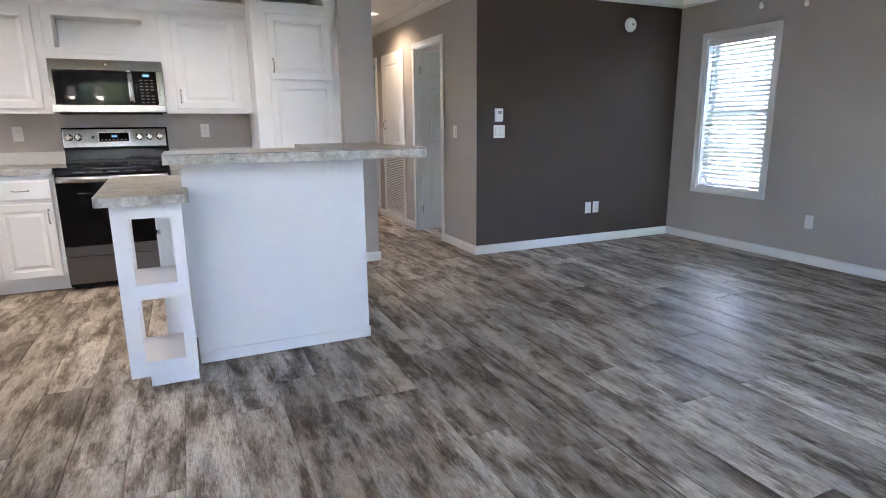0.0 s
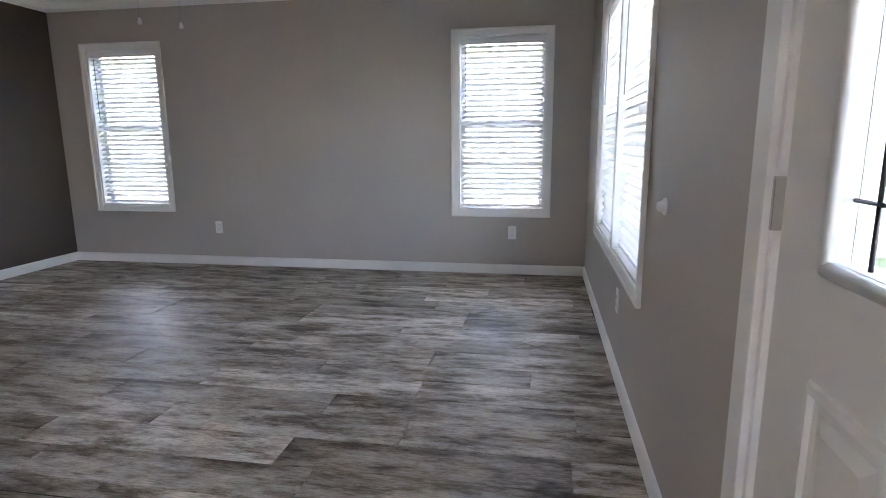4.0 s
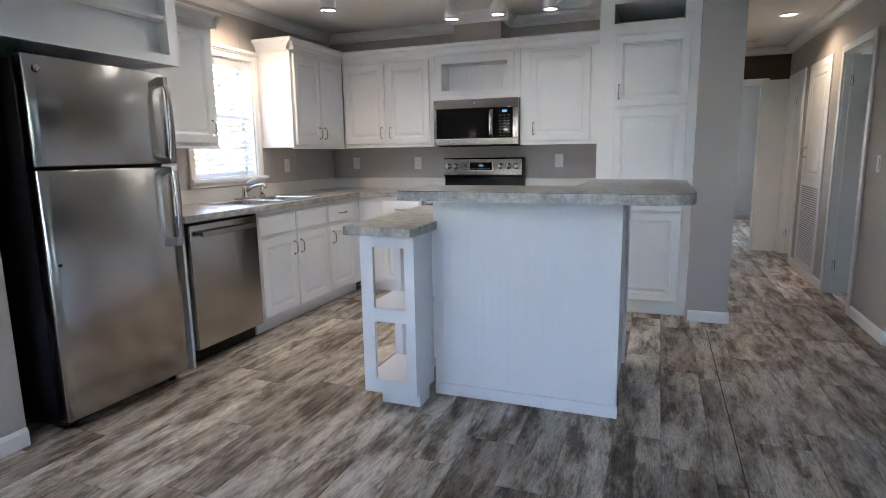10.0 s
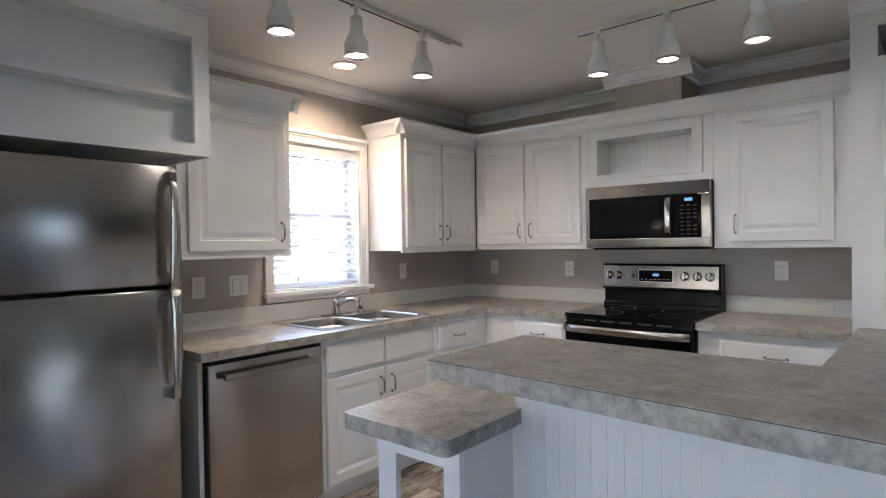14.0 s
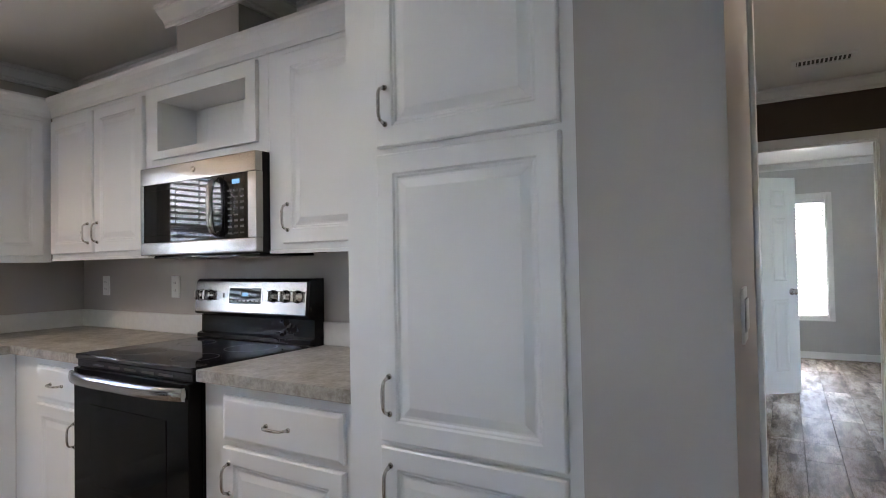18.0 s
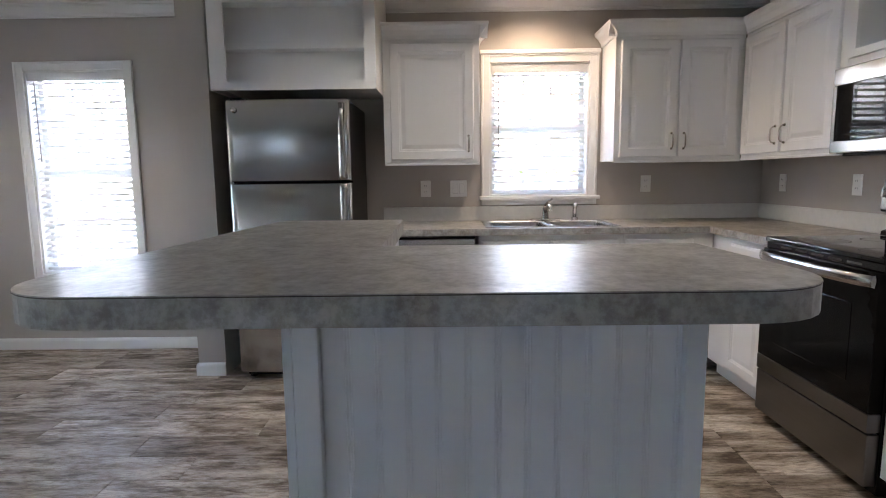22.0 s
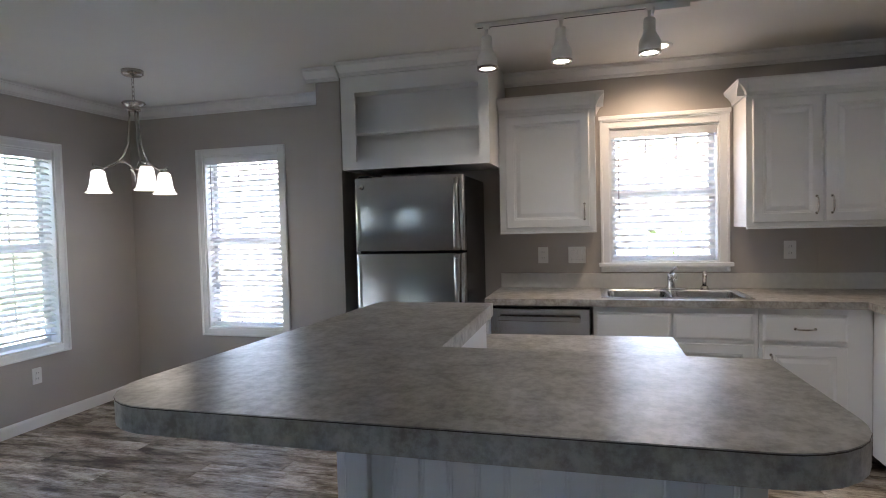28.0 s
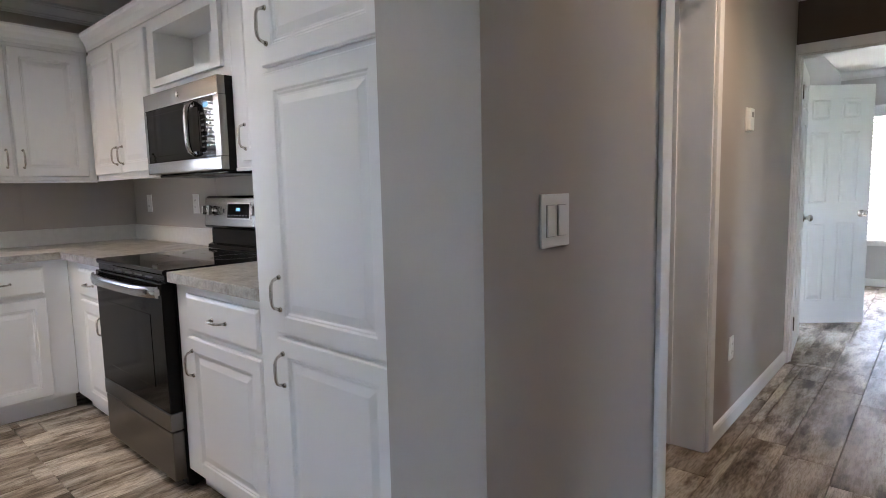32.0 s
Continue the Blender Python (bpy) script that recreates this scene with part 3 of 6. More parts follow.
# ---- front door ----
def front_door():
    x0, x1, _, z1 = FD
    w = x1 - x0
    ob = thing("door_1", "white front door with an arched leaded glass light, closed", "door", (x1, YS, 0), 180, kind="structure")
    c = 0.068
    part("door_frame", boxes((-c, -0.016, 0.003, 0.004, 0.0, z1 + c), (w - 0.004, -0.016, 0.003, w + c, 0.0, z1 + c), (0.004, -0.016, z1, w - 0.004, 0.0, z1 + c), bevel=0.005), M_TRIM, ob, "white moulded casing")
    part("jamb", boxes((0.0, 0.0, 0.03, 0.014, WT, z1), (w - 0.014, 0.0, 0.03, w, WT, z1), (0.014, 0.0, z1 - 0.014, w - 0.014, WT, z1)), M_TRIM, ob)
    part("threshold", boxes((0.0, -0.03, 0.002, w, WT, 0.045), bevel=0.004), M_TRIM, ob)
    part("door_sweep", boxes((0.014, 0.012, 0.046, w - 0.014, 0.05, 0.058)), M_SLOT, ob)
    # leaf with an arched hole
    gx0, gx1, gz0, zs = 0.198, w - 0.198, 0.98, 1.555
    r = (gx1 - gx0) / 2
    cx = (gx0 + gx1) / 2
    lo, hi, zt, zb = 0.016, w - 0.016, z1 - 0.016, 0.06
    N = 24
    arch = [(gx1, gz0), (gx1, zs)] + [(cx + r * math.cos(math.pi * k / N), zs + r * 1.10 * math.sin(math.pi * k / N)) for k in range(1, N)] + [(gx0, zs), (gx0, gz0)]
    out = [(hi, zb), (hi, zs)] + [(min(hi, max(lo, cx + (w) * math.cos(math.pi * k / N))), zt if 0.25 < k / N < 0.75 else zs + (zt - zs) * min(1, math.sin(math.pi * k / N) * 1.42)) for k in range(1, N)] + [(lo, zs), (lo, zb)]
    bm = bmesh.new()
    y0, y1 = 0.012, 0.056
    fr = [[bm.verts.new((x, y, z)) for x, z in arch] for y in (y0, y1)]
    bo = [[bm.verts.new((x, y, z)) for x, z in out] for y in (y0, y1)]
    k = len(arch)
    for i in range(k):
        j = (i + 1) % k
        bm.faces.new((fr[0][i], fr[0][j], bo[0][j], bo[0][i]))
        bm.faces.new((fr[1][j], fr[1][i], bo[1][i], bo[1][j]))
        bm.faces.new((fr[0][j], fr[0][i], fr[1][i], fr[1][j]))
        bm.faces.new((bo[0][i], bo[0][j], bo[1][j], bo[1][i]))
    bmesh.ops.recalc_face_normals(bm, faces=bm.faces)
    leaf = part("leaf", bm, M_DOOR, ob)
    for px in (0.17, w / 2 + 0.045):
        pw = w / 2 - 0.045 - 0.17
        part("panel", rings(bmesh.new(), px, 0.26, px + pw, 0.80, [(0, y0 + 0.001), (0.004, y0 - 0.007), (0.016, y0 - 0.009), (0.022, y0 - 0.002), (0.036, y0 - 0.001), (0.06, y0 - 0.007), (0.062, y0 - 0.007)], y0), M_DOOR, leaf)
    # light surround
    bm = bmesh.new()
    tube(bm, [(gx0 - 0.012, y0 - 0.004, gz0 - 0.012)] + [(x + (0.012 if x > cx else -0.012), y0 - 0.004, z) for x, z in reversed(arch[1:-1])] + [(gx1 + 0.012, y0 - 0.004, gz0 - 0.012), (gx0 - 0.012, y0 - 0.004, gz0 - 0.012)], 0.013, 8)
    part("light_surround", bm, M_DOOR, leaf)
    bm = bmesh.new()
    a = [bm.verts.new((x, 0.03, z)) for x, z in arch]
    b = [bm.verts.new((x, 0.036, z)) for x, z in arch]
    bm.faces.new(a)
    bm.faces.new(list(reversed(b)))
    for i in range(k):
        bm.faces.new((a[i], b[i], b[(i + 1) % k], a[(i + 1) % k]))
    bmesh.ops.recalc_face_normals(bm, faces=bm.faces)
    pane = part("glass_light", bm, M_GLASS, leaf, "leaded bevelled glass")
    pane.visible_shadow = False

    def came(pts):
        part("lead_came", tube(bmesh.new(), [(x, 0.027, z) for x, z in pts], 0.0034, 6), M_LEAD, leaf)

    def arc(rr, z0):
        return [(cx - rr, z0)] + [(cx - rr * math.cos(math.pi * q / 16), zs + rr * 1.10 * math.sin(math.pi * q / 16)) for q in range(17)] + [(cx + rr, z0)]
    came(arc(r - 0.055, gz0 + 0.085))
    came(arc(r - 0.115, gz0 + 0.085))
    came([(gx0, gz0 + 0.085), (gx1, gz0 + 0.085)])
    came([(gx0 + 0.055, gz0 + 0.15), (gx1 - 0.055, gz0 + 0.15)])
    came([(gx0, 1.42), (cx - 0.104, 1.42)])
    came([(cx + 0.104, 1.42), (gx1, 1.42)])
    came([(cx, zs + r * 1.10 - 0.002), (cx, 1.66)])
    came([(cx, gz0), (cx, gz0 + 0.15)])
    for s in (-1, 1):
        came([(cx + s * (r - 0.055), gz0), (cx + s * (r - 0.055), gz0 + 0.085)])
        came([(cx + s * (r - 0.115), gz0 + 0.085), (cx + s * (r - 0.115), gz0 + 0.15)])
        came([(cx + s * r * 0.707, zs + r * 0.77), (cx + s * (r - 0.115) * 0.707, zs + (r - 0.115) * 0.77)])
        came([(cx, 1.66), (cx + s * 0.008, 1.635), (cx + s * 0.022, 1.60), (cx + s * 0.042, 1.56), (cx + s * 0.052, 1.52), (cx + s * 0.047, 1.485), (cx + s * 0.028, 1.46), (cx, 1.45)])
    for ox, oz, rr in ((0, 1.415, 0.034), (-0.062, 1.42, 0.042), (0.062, 1.42, 0.042)):
        came([(cx + ox + rr * math.cos(q * math.pi / 8), oz + rr * math.sin(q * math.pi / 8)) for q in range(17)])
    part("notice", boxes((cx - 0.045, 0.0255, 1.12, cx + 0.045, 0.0265, 1.385)), M_PAPER, leaf, "grey printed notice taped to the glass")
    part("notice_heading", boxes((cx - 0.03, 0.0245, 1.355, cx + 0.045, 0.0252, 1.38)), M_SLOT, leaf)
    for q in range(11):
        part("notice_line", boxes((cx - 0.038, 0.0245, 1.13 + q * 0.018, cx + 0.038 - 0.012 * (q % 3), 0.0252, 1.137 + q * 0.018)), M_GREYTOE, leaf)
    part("deadbolt", lathe(bmesh.new(), [(0.0, -0.03), (0.018, -0.03), (0.022, -0.02), (0.032, -0.008), (0.034, 0.0)], (w - 0.075, y0, 1.062), axis="y"), M_AGED, leaf)
    part("door_knob", lathe(bmesh.new(), [(0.0, -0.066), (0.018, -0.064), (0.027, -0.052), (0.027, -0.042), (0.016, -0.03), (0.012, -0.014), (0.03, -0.008), (0.033, 0.0)], (w - 0.075, y0, 0.928), axis="y"), M_AGED, leaf)
    for z in (0.25, 1.04, 1.80):
        part("hinge", boxes((0.006, -0.005, z - 0.045, 0.016, 0.012, z + 0.045), bevel=0.001), M_NICKEL, ob)
    for z in (0.93, 1.064):
        part("strike_plate", boxes((w - 0.018, -0.004, z - 0.028, w - 0.004, 0.012, z + 0.028), bevel=0.001), M_HINGE, ob)
    return ob


front_door()


# ---- wall plates ----
def wall_frame(side, u, z):
    return {"w": ((XW, u, z), 90), "e": ((XE, u, z), -90), "s": ((u, YS, z), 180), "n": ((u, YN, z), 0), "d": ((u, YD, z), 0), "hw": ((HW, u, z), 90), "hb": ((HW2, u, z), 90), "he": ((HE, u, z), -90)}[side]


def outlet(side, u, z):
    at, turn = wall_frame(side, u, z)
    ob = thing("wall_outlet", "white duplex electrical outlet plate on the wall", "outlet", at, turn, group="wall outlets")
    part("plate", boxes((-0.035, -0.006, -0.057, 0.035, 0.0, 0.057), bevel=0.002), M_PLATE, ob)
    for s in (-0.02, 0.02):
        sock = part("socket", boxes((-0.016, -0.0085, s - 0.014, 0.016, -0.0062, s + 0.014), bevel=0.001), M_PLATE, ob)
        part("slot", boxes((-0.008, -0.0092, s - 0.004, -0.006, -0.0086, s + 0.007), (0.006, -0.0092, s - 0.004, 0.008, -0.0086, s + 0.007)), M_SLOT, sock)
    return ob


def switch(side, u, z, gangs=1, rocker=True):
    at, turn = wall_frame(side, u, z)
    w = 0.035 + 0.023 * (gangs - 1)
    ob = thing("light_switch", f"white {'single' if gangs == 1 else 'double'} rocker light switch plate on the wall", "light switch", at, turn, group="light switches")
    part("plate", boxes((-w, -0.006, -0.057, w, 0.0, 0.057), bevel=0.002), M_PLATE, ob)
    for g in range(gangs):
        x = (g - (gangs - 1) / 2) * 0.046
        part("rocker_frame", boxes((x - 0.0175, -0.0072, -0.034, x + 0.0175, -0.0062, 0.034)), M_GREYTOE, ob)
        part("rocker", boxes((x - 0.0165, -0.010, -0.033, x + 0.0165, -0.0074, 0.033), bevel=0.0015), M_PLATE, ob)
    return ob


for side, u, z in (("e", 2.96, 0.362), ("e", 0.225, 0.365), ("d", 4.075, 0.362), ("d", 4.172, 0.362), ("s", 3.10, 0.375), ("s", -0.778, 0.37), ("w", 1.15, 0.365), ("w", 4.64, 1.158), ("w", 3.098, 1.14), ("n", -1.456, 1.158), ("n", -0.778, 1.155), ("n", 0.585, 1.165), ("hb", 6.86, 0.40)):
    outlet(side, u, z)
switch("s", 0.352, 1.28, 2), switch("s", 0.352, 1.12, 2), switch("w", 3.329, 1.139, 2), switch("d", 3.031, 1.13, 2), switch("hw", 4.97, 1.137, 2), switch("he", 4.95, 1.13, 1)


def thermostat(side, u, z, label):
    at, turn = wall_frame(side, u, z)
    ob = thing("thermostat", label, "thermostat", at, turn)
    part("base", boxes((-0.04, -0.006, -0.058, 0.04, 0.0, 0.058), bevel=0.002), M_PLATE, ob)
    part("cover", boxes((-0.036, -0.024, -0.054, 0.036, -0.0062, 0.054), bevel=0.004), M_PLATE, ob)
    part("display", boxes((-0.02, -0.0252, 0.01, 0.02, -0.0243, 0.035)), M_GREYTOE, ob)


thermostat("d", 3.024, 1.276, "white plastic thermostat on the dark wall")
thermostat("hb", 7.03, 1.515, "white plastic thermostat on the hall wall")


def smoke_alarm():
    ob = thing("smoke_alarm", "round white smoke alarm on the dark wall", "smoke alarm", (4.49, YD, 2.13))
    part("base", lathe(bmesh.new(), [(0.0, -0.012), (0.066, -0.012), (0.068, 0.0)], axis="y"), M_PLATE, ob)
    part("cover", lathe(bmesh.new(), [(0.0, -0.040), (0.035, -0.039), (0.052, -0.030), (0.058, -0.0125)], axis="y"), M_PLATE, ob)
    part("test_button", lathe(bmesh.new(), [(0.0, -0.044), (0.012, -0.043), (0.013, -0.0395)], axis="y"), M_GREYTOE, ob)


smoke_alarm()
ch = thing("door_chime", "small round white wall knob beside the big window", "wall knob", (2.186, YS, 0.94), 180)
part("base", lathe(bmesh.new(), [(0.0, -0.006), (0.026, -0.006), (0.028, 0.0)], axis="y"), M_PLATE, ch)
part("cap", lathe(bmesh.new(), [(0.0, -0.026), (0.014, -0.024), (0.021, -0.0065)], axis="y"), M_PLATE, ch)


# ---- cabinet pieces (fronts face -y) ----
def raised(bm, x0, z0, x1, z1, y, t=0.019):
    f = min(0.052, (x1 - x0) * 0.2, (z1 - z0) * 0.24)
    return rings(bm, x0, z0, x1, z1, [(0, y), (0, y - t + 0.004), (0.004, y - t), (f, y - t), (f + 0.005, y - t + 0.004), (f + 0.009, y - t + 0.004), (f + 0.014, y - t + 0.0075), (f + 0.020, y - t + 0.0075), (f + 0.042, y - t + 0.0015)], y)


def flat_front(bm, x0, z0, x1, z1, y, t=0.019):
    return rings(bm, x0, z0, x1, z1, [(0, y), (0, y - t + 0.006), (0.003, y - t + 0.005), (0.012, y - t + 0.0005), (0.015, y - t)], y)


def pull(parent, x, y, z, vertical=True, L=0.096):
    bm = bmesh.new()
    pts = []
    for k in range(13):
        u = k / 12 * 2 - 1
        d = 0.004 + 0.026 * math.sqrt(max(0, 1 - u ** 4))
        s = u * L / 2
        pts.append((x, y - d, z + s) if vertical else (x + s, y - d, z))
    rad = [0.0055 if k in (0, 12) else 0.0038 + 0.0016 * math.cos((k / 12 * 2 - 1) * 1.5) for k in range(13)]
    tube(bm, pts, rad, 8)
    for s in (-1, 1):
        at = (x, y, z + s * L / 2) if vertical else (x + s * L / 2, y, z)
        lathe(bm, [(0.0, -0.006), (0.007, -0.005), (0.008, -0.0005)], at, 12, "y")
    return part("handle", bm, M_NICKEL, parent, "satin nickel pull")


def door_on(ob, x0, z0, x1, z1, y, hx=None, hz=None, flat=False, horiz=False):
    d = part("drawer_front" if horiz or flat else "door", (flat_front if flat else raised)(bmesh.new(), x0, z0, x1, z1, y), M_CAB, ob)
    if hx is not None:
        pull(d, hx, y - 0.019, hz, not horiz)
    return d


def carcass(ob, x0, z0, x1, z1, depth, toe=0.0, name="body"):
    rows = [(x0, -depth, z0 + toe, x1, -0.002, z1)]
    if toe:
        rows.append((x0 + 0.001, -depth + 0.06, z0 + 0.002, x1 - 0.001, -0.01, z0 + toe))
    return part(name, boxes(*rows, bevel=0.0015), M_CAB, ob)


CABG = "white kitchen cabinets"
BD_, UD = 0.60, 0.32       # base and upper depth


def base_unit(at, turn, w, label, fronts, handles="right", drawer=True):
    ob = thing("base_cabinet", label, "cabinet", at, turn, CABG)
    carcass(ob, 0.001, 0, w - 0.001, 0.868, BD_, 0.095)
    n = len(fronts)
    for (x0, x1, h, pulls) in fronts:
        door_on(ob, x0, 0.69, x1, 0.835, -BD_, (x0 + x1) / 2 if pulls else None, 0.762, True, True)
        hx = x0 + 0.035 if h == "l" else x1 - 0.035
        door_on(ob, x0, 0.12, x1, 0.668, -BD_, hx, 0.57)
    return ob


# west run, local x = y - origin
base_unit((XW, 3.435, 0), 90, 0.875, "white sink base cabinet with two raised panel doors", [(0.02, 0.425, "r", False), (0.44, 0.845, "l", False)])
base_unit((XW, 4.31, 0), 90, 0.54, "white base cabinet with a drawer over a door", [(0.02, 0.42, "l", True)])
part_panel = thing("dishwasher_gable", "white gable board beside the dishwasher", "cabinet", (XW, 2.795, 0), 90)
part("panel", boxes((0.0, -BD_, 0.002, 0.02, -0.002, 0.868), bevel=0.0015), M_CAB, part_panel)
# north run
base_unit((-1.115, YN, 0), 0, 0.637, "white corner base cabinet with a drawer over a door", [(0.24, 0.61, "r", True)])
base_unit((0.29, YN, 0), 0, 0.676, "white base cabinet with a drawer over a door", [(0.11, 0.63, "l", True)])


def dishwasher():
    ob = thing("dishwasher", "stainless steel dishwasher built in under the counter", "dishwasher", (XW, 2.822, 0), 90)
    w = 0.60
    part("tub", boxes((0.004, -0.57, 0.10, w - 0.004, -0.02, 0.865)), M_BLACK, ob)
    part("kick_plate", boxes((0.006, -0.545, 0.004, w - 0.006, -0.50, 0.099)), M_BLACK, ob)
    d = part("door", boxes((0.006, -0.625, 0.105, w - 0.006, -0.571, 0.852), bevel=0.005), M_STEEL, ob, "brushed steel door")
    part("control_strip", boxes((0.006, -0.622, 0.8535, w - 0.006, -0.571, 0.864), bevel=0.002), M_BLACK, ob)
    part("handle", boxes((0.06, -0.668, 0.782, w - 0.06, -0.652, 0.812), (0.07, -0.653, 0.787, 0.095, -0.6255, 0.807), (w - 0.095, -0.653, 0.787, w - 0.07, -0.6255, 0.807), bevel=0.004), M_STEELX, d)
    part("badge", lathe(bmesh.new(), [(0.0, -0.002), (0.012, -0.002), (0.013, 0.0)], (w / 2 + 0.12, -0.6252, 0.20), 16, "y"), M_NICKEL, d)


dishwasher()


def counters():
    t = 0.04
    z1, z0 = 0.912, 0.872
    f = 0.635
    # sink hole in the west run
    sx0, sx1, sy0, sy1 = XW + 0.10, XW + 0.555, 3.50, 4.285
    ob = thing("countertop", "mottled grey laminate countertop in an L along two walls", "countertop", (0, 0, 0))
    for q in ((XW + 0.002, 2.795, z0, sx0, YN - 0.002, z1), (sx1, 2.795, z0, XW + f, YN - 0.637, z1), (sx0, 2.795, z0, sx1, sy0, z1), (sx0, sy1, z0, sx1, YN - 0.002, z1), (sx1, YN - f, z0, -0.4785, YN - 0.002, z1)):
        part("top_section", boxes(q), M_COUNTER, ob)
    ob2 = thing("countertop", "mottled grey laminate countertop between stove and pantry", "countertop", (0, 0, 0))
    part("slab", boxes((0.2885, YN - f, z0, 0.966, YN - 0.002, z1), bevel=0.003), M_COUNTER, ob2)
    s = thing("backsplash", "pale laminate backsplash strip behind the counter", "backsplash", (0, 0, 0))
    part("strip", boxes((XW + 0.001, 2.80, z1 + 0.001, XW + 0.02, YN - 0.02, z1 + 0.10), bevel=0.003), M_SPLASH, s)
    part("strip", boxes((XW + 0.001, YN - 0.019, z1 + 0.001, -0.479, YN - 0.001, z1 + 0.10), bevel=0.003), M_SPLASH, s)
    part("strip", boxes((0.289, YN - 0.019, z1 + 0.001, 0.966, YN - 0.001, z1 + 0.10), bevel=0.003), M_SPLASH, s)
    k = thing("kitchen_sink", "double bowl stainless steel sink set in the counter", "sink", (0, 0, 0))
    ym = (sy0 + sy1) / 2
    bm = bmesh.new()
    r0 = 0.018
    box(bm, sx0 - r0, sy0 - r0, z1 + 0.001, sx1 + r0, sy0 + 0.02, z1 + 0.006)
    box(bm, sx0 - r0, sy1 - 0.02, z1 + 0.001, sx1 + r0, sy1 + r0, z1 + 0.006)
    box(bm, sx0 - r0, sy0 + 0.02, z1 + 0.001, sx0 + 0.06, sy1 - 0.02, z1 + 0.006)
    box(bm, sx1 - 0.015, sy0 + 0.02, z1 + 0.001, sx1 + r0, sy1 - 0.02, z1 + 0.006)
    box(bm, sx0 + 0.06, ym - 0.018, z1 + 0.001, sx1 - 0.015, ym + 0.018, z1 + 0.006)
    part("rim", bm, M_SINK, k)
    for a, b in ((sy0 + 0.02, ym - 0.018), (ym + 0.018, sy1 - 0.02)):
        bm = bmesh.new()
        x0, x1, d = sx0 + 0.06, sx1 - 0.015, 0.17
        loops = []
        for inset, rad, z in ((-0.006, 0.052, z1 + 0.0065), (0.0, 0.05, z1 + 0.006), (0.004, 0.048, z1 - 0.004), (0.012, 0.045, z1 - d + 0.035), (0.022, 0.04, z1 - d + 0.012), (0.045, 0.03, z1 - d)):
            pts = rounded_poly([(x0 + inset, a + inset), (x1 - inset, a + inset), (x1 - inset, b - inset), (x0 + inset, b - inset)], [rad] * 4, 6)
            loops.append([bm.verts.new((q.x, q.y, z)) for q in pts])
        for p, q in zip(loops, loops[1:]):
            for i in range(len(p)):
                bm.faces.new((p[i], p[(i + 1) % len(p)], q[(i + 1) % len(p)], q[i])).smooth = True
        bm.faces.new(loops[-1])
        bowl = part("bowl", bm, M_SINK, k)
        part("drain", lathe(bmesh.new(), [(0.0, 0.002), (0.03, 0.002), (0.04, 0.004), (0.042, 0.001)], ((x0 + x1) / 2, (a + b) / 2, z1 - d)), M_NICKEL, bowl)
    fx = sx0 + 0.022
    fa = thing("faucet", "chrome single lever kitchen faucet", "faucet", (fx, 3.92, z1 + 0.006))
    part("escutcheon", boxes((-0.025, -0.10, 0.0, 0.025, 0.10, 0.012), bevel=0.005), M_NICKEL, fa)
    part("body", lathe(bmesh.new(), [(0.0, 0.10), (0.018, 0.098), (0.022, 0.085), (0.022, 0.04), (0.027, 0.0125)]), M_NICKEL, fa)
    part("spout", tube(bmesh.new(), [(0.015, 0, 0.06), (0.06, 0.0, 0.085), (0.12, 0.0, 0.105), (0.18, 0.0, 0.11), (0.195, 0.0, 0.095), (0.197, 0, 0.075)], [0.013, 0.0125, 0.012, 0.012, 0.012, 0.0115], 12), M_NICKEL, fa)
    part("lever", tube(bmesh.new(), [(0, 0, 0.10), (0.02, 0.01, 0.125), (0.07, 0.03, 0.148)], [0.01, 0.008, 0.007], 8), M_NICKEL, fa)
    sp = thing("side_sprayer", "chrome side sprayer beside the faucet", "sprayer", (fx, 4.12, z1 + 0.006))
    part("holder", lathe(bmesh.new(), [(0.02, 0.02), (0.024, 0.012), (0.026, 0.0)]), M_NICKEL, sp)
    part("head", tube(bmesh.new(), [(0, 0, 0.021), (0, 0, 0.07), (0.01, 0, 0.095), (0.035, 0, 0.108)], [0.013, 0.014, 0.015, 0.013], 12), M_NICKEL, sp)


counters()


def upper_unit(at, turn, w, z0, z1, label, doors, depth=UD, crown_ends=(0, 0)):
    ob = thing("wall_cabinet", label, "cabinet", at, turn, CABG)
    carcass(ob, 0.001, z0, w - 0.001, z1, depth)
    part("light_rail", boxes((0.001, -depth - 0.004, z0 - 0.014, w - 0.001, -depth + 0.014, z0 - 0.001), bevel=0.002), M_CAB, ob)
    for x0, x1, h in doors:
        door_on(ob, x0, z0 + 0.022, x1, z1 - 0.045, -depth, x0 + 0.032 if h == "l" else x1 - 0.032, z0 + 0.12)
    CR = [(0.0, z1 - 0.02), (0.008, z1 - 0.02), (0.012, z1 + 0.0), (0.03, z1 + 0.03), (0.05, z1 + 0.048), (0.055, z1 + 0.06), (0.055, z1 + 0.072), (0.0, z1 + 0.072)]
    part("crown", prism(bmesh.new(), CR, (-0.05 * crown_ends[0], -depth), (w + 0.05 * crown_ends[1], -depth), (0, -1)), M_CAB, ob)
    if crown_ends[0]:
        part("crown", prism(bmesh.new(), CR, (0.0, -depth - 0.05), (0.0, -0.003), (-1, 0)), M_CAB, ob)
    if crown_ends[1]:
        part("crown", prism(bmesh.new(), CR, (w, -depth - 0.05), (w, -0.003), (1, 0)), M_CAB, ob)
    return ob


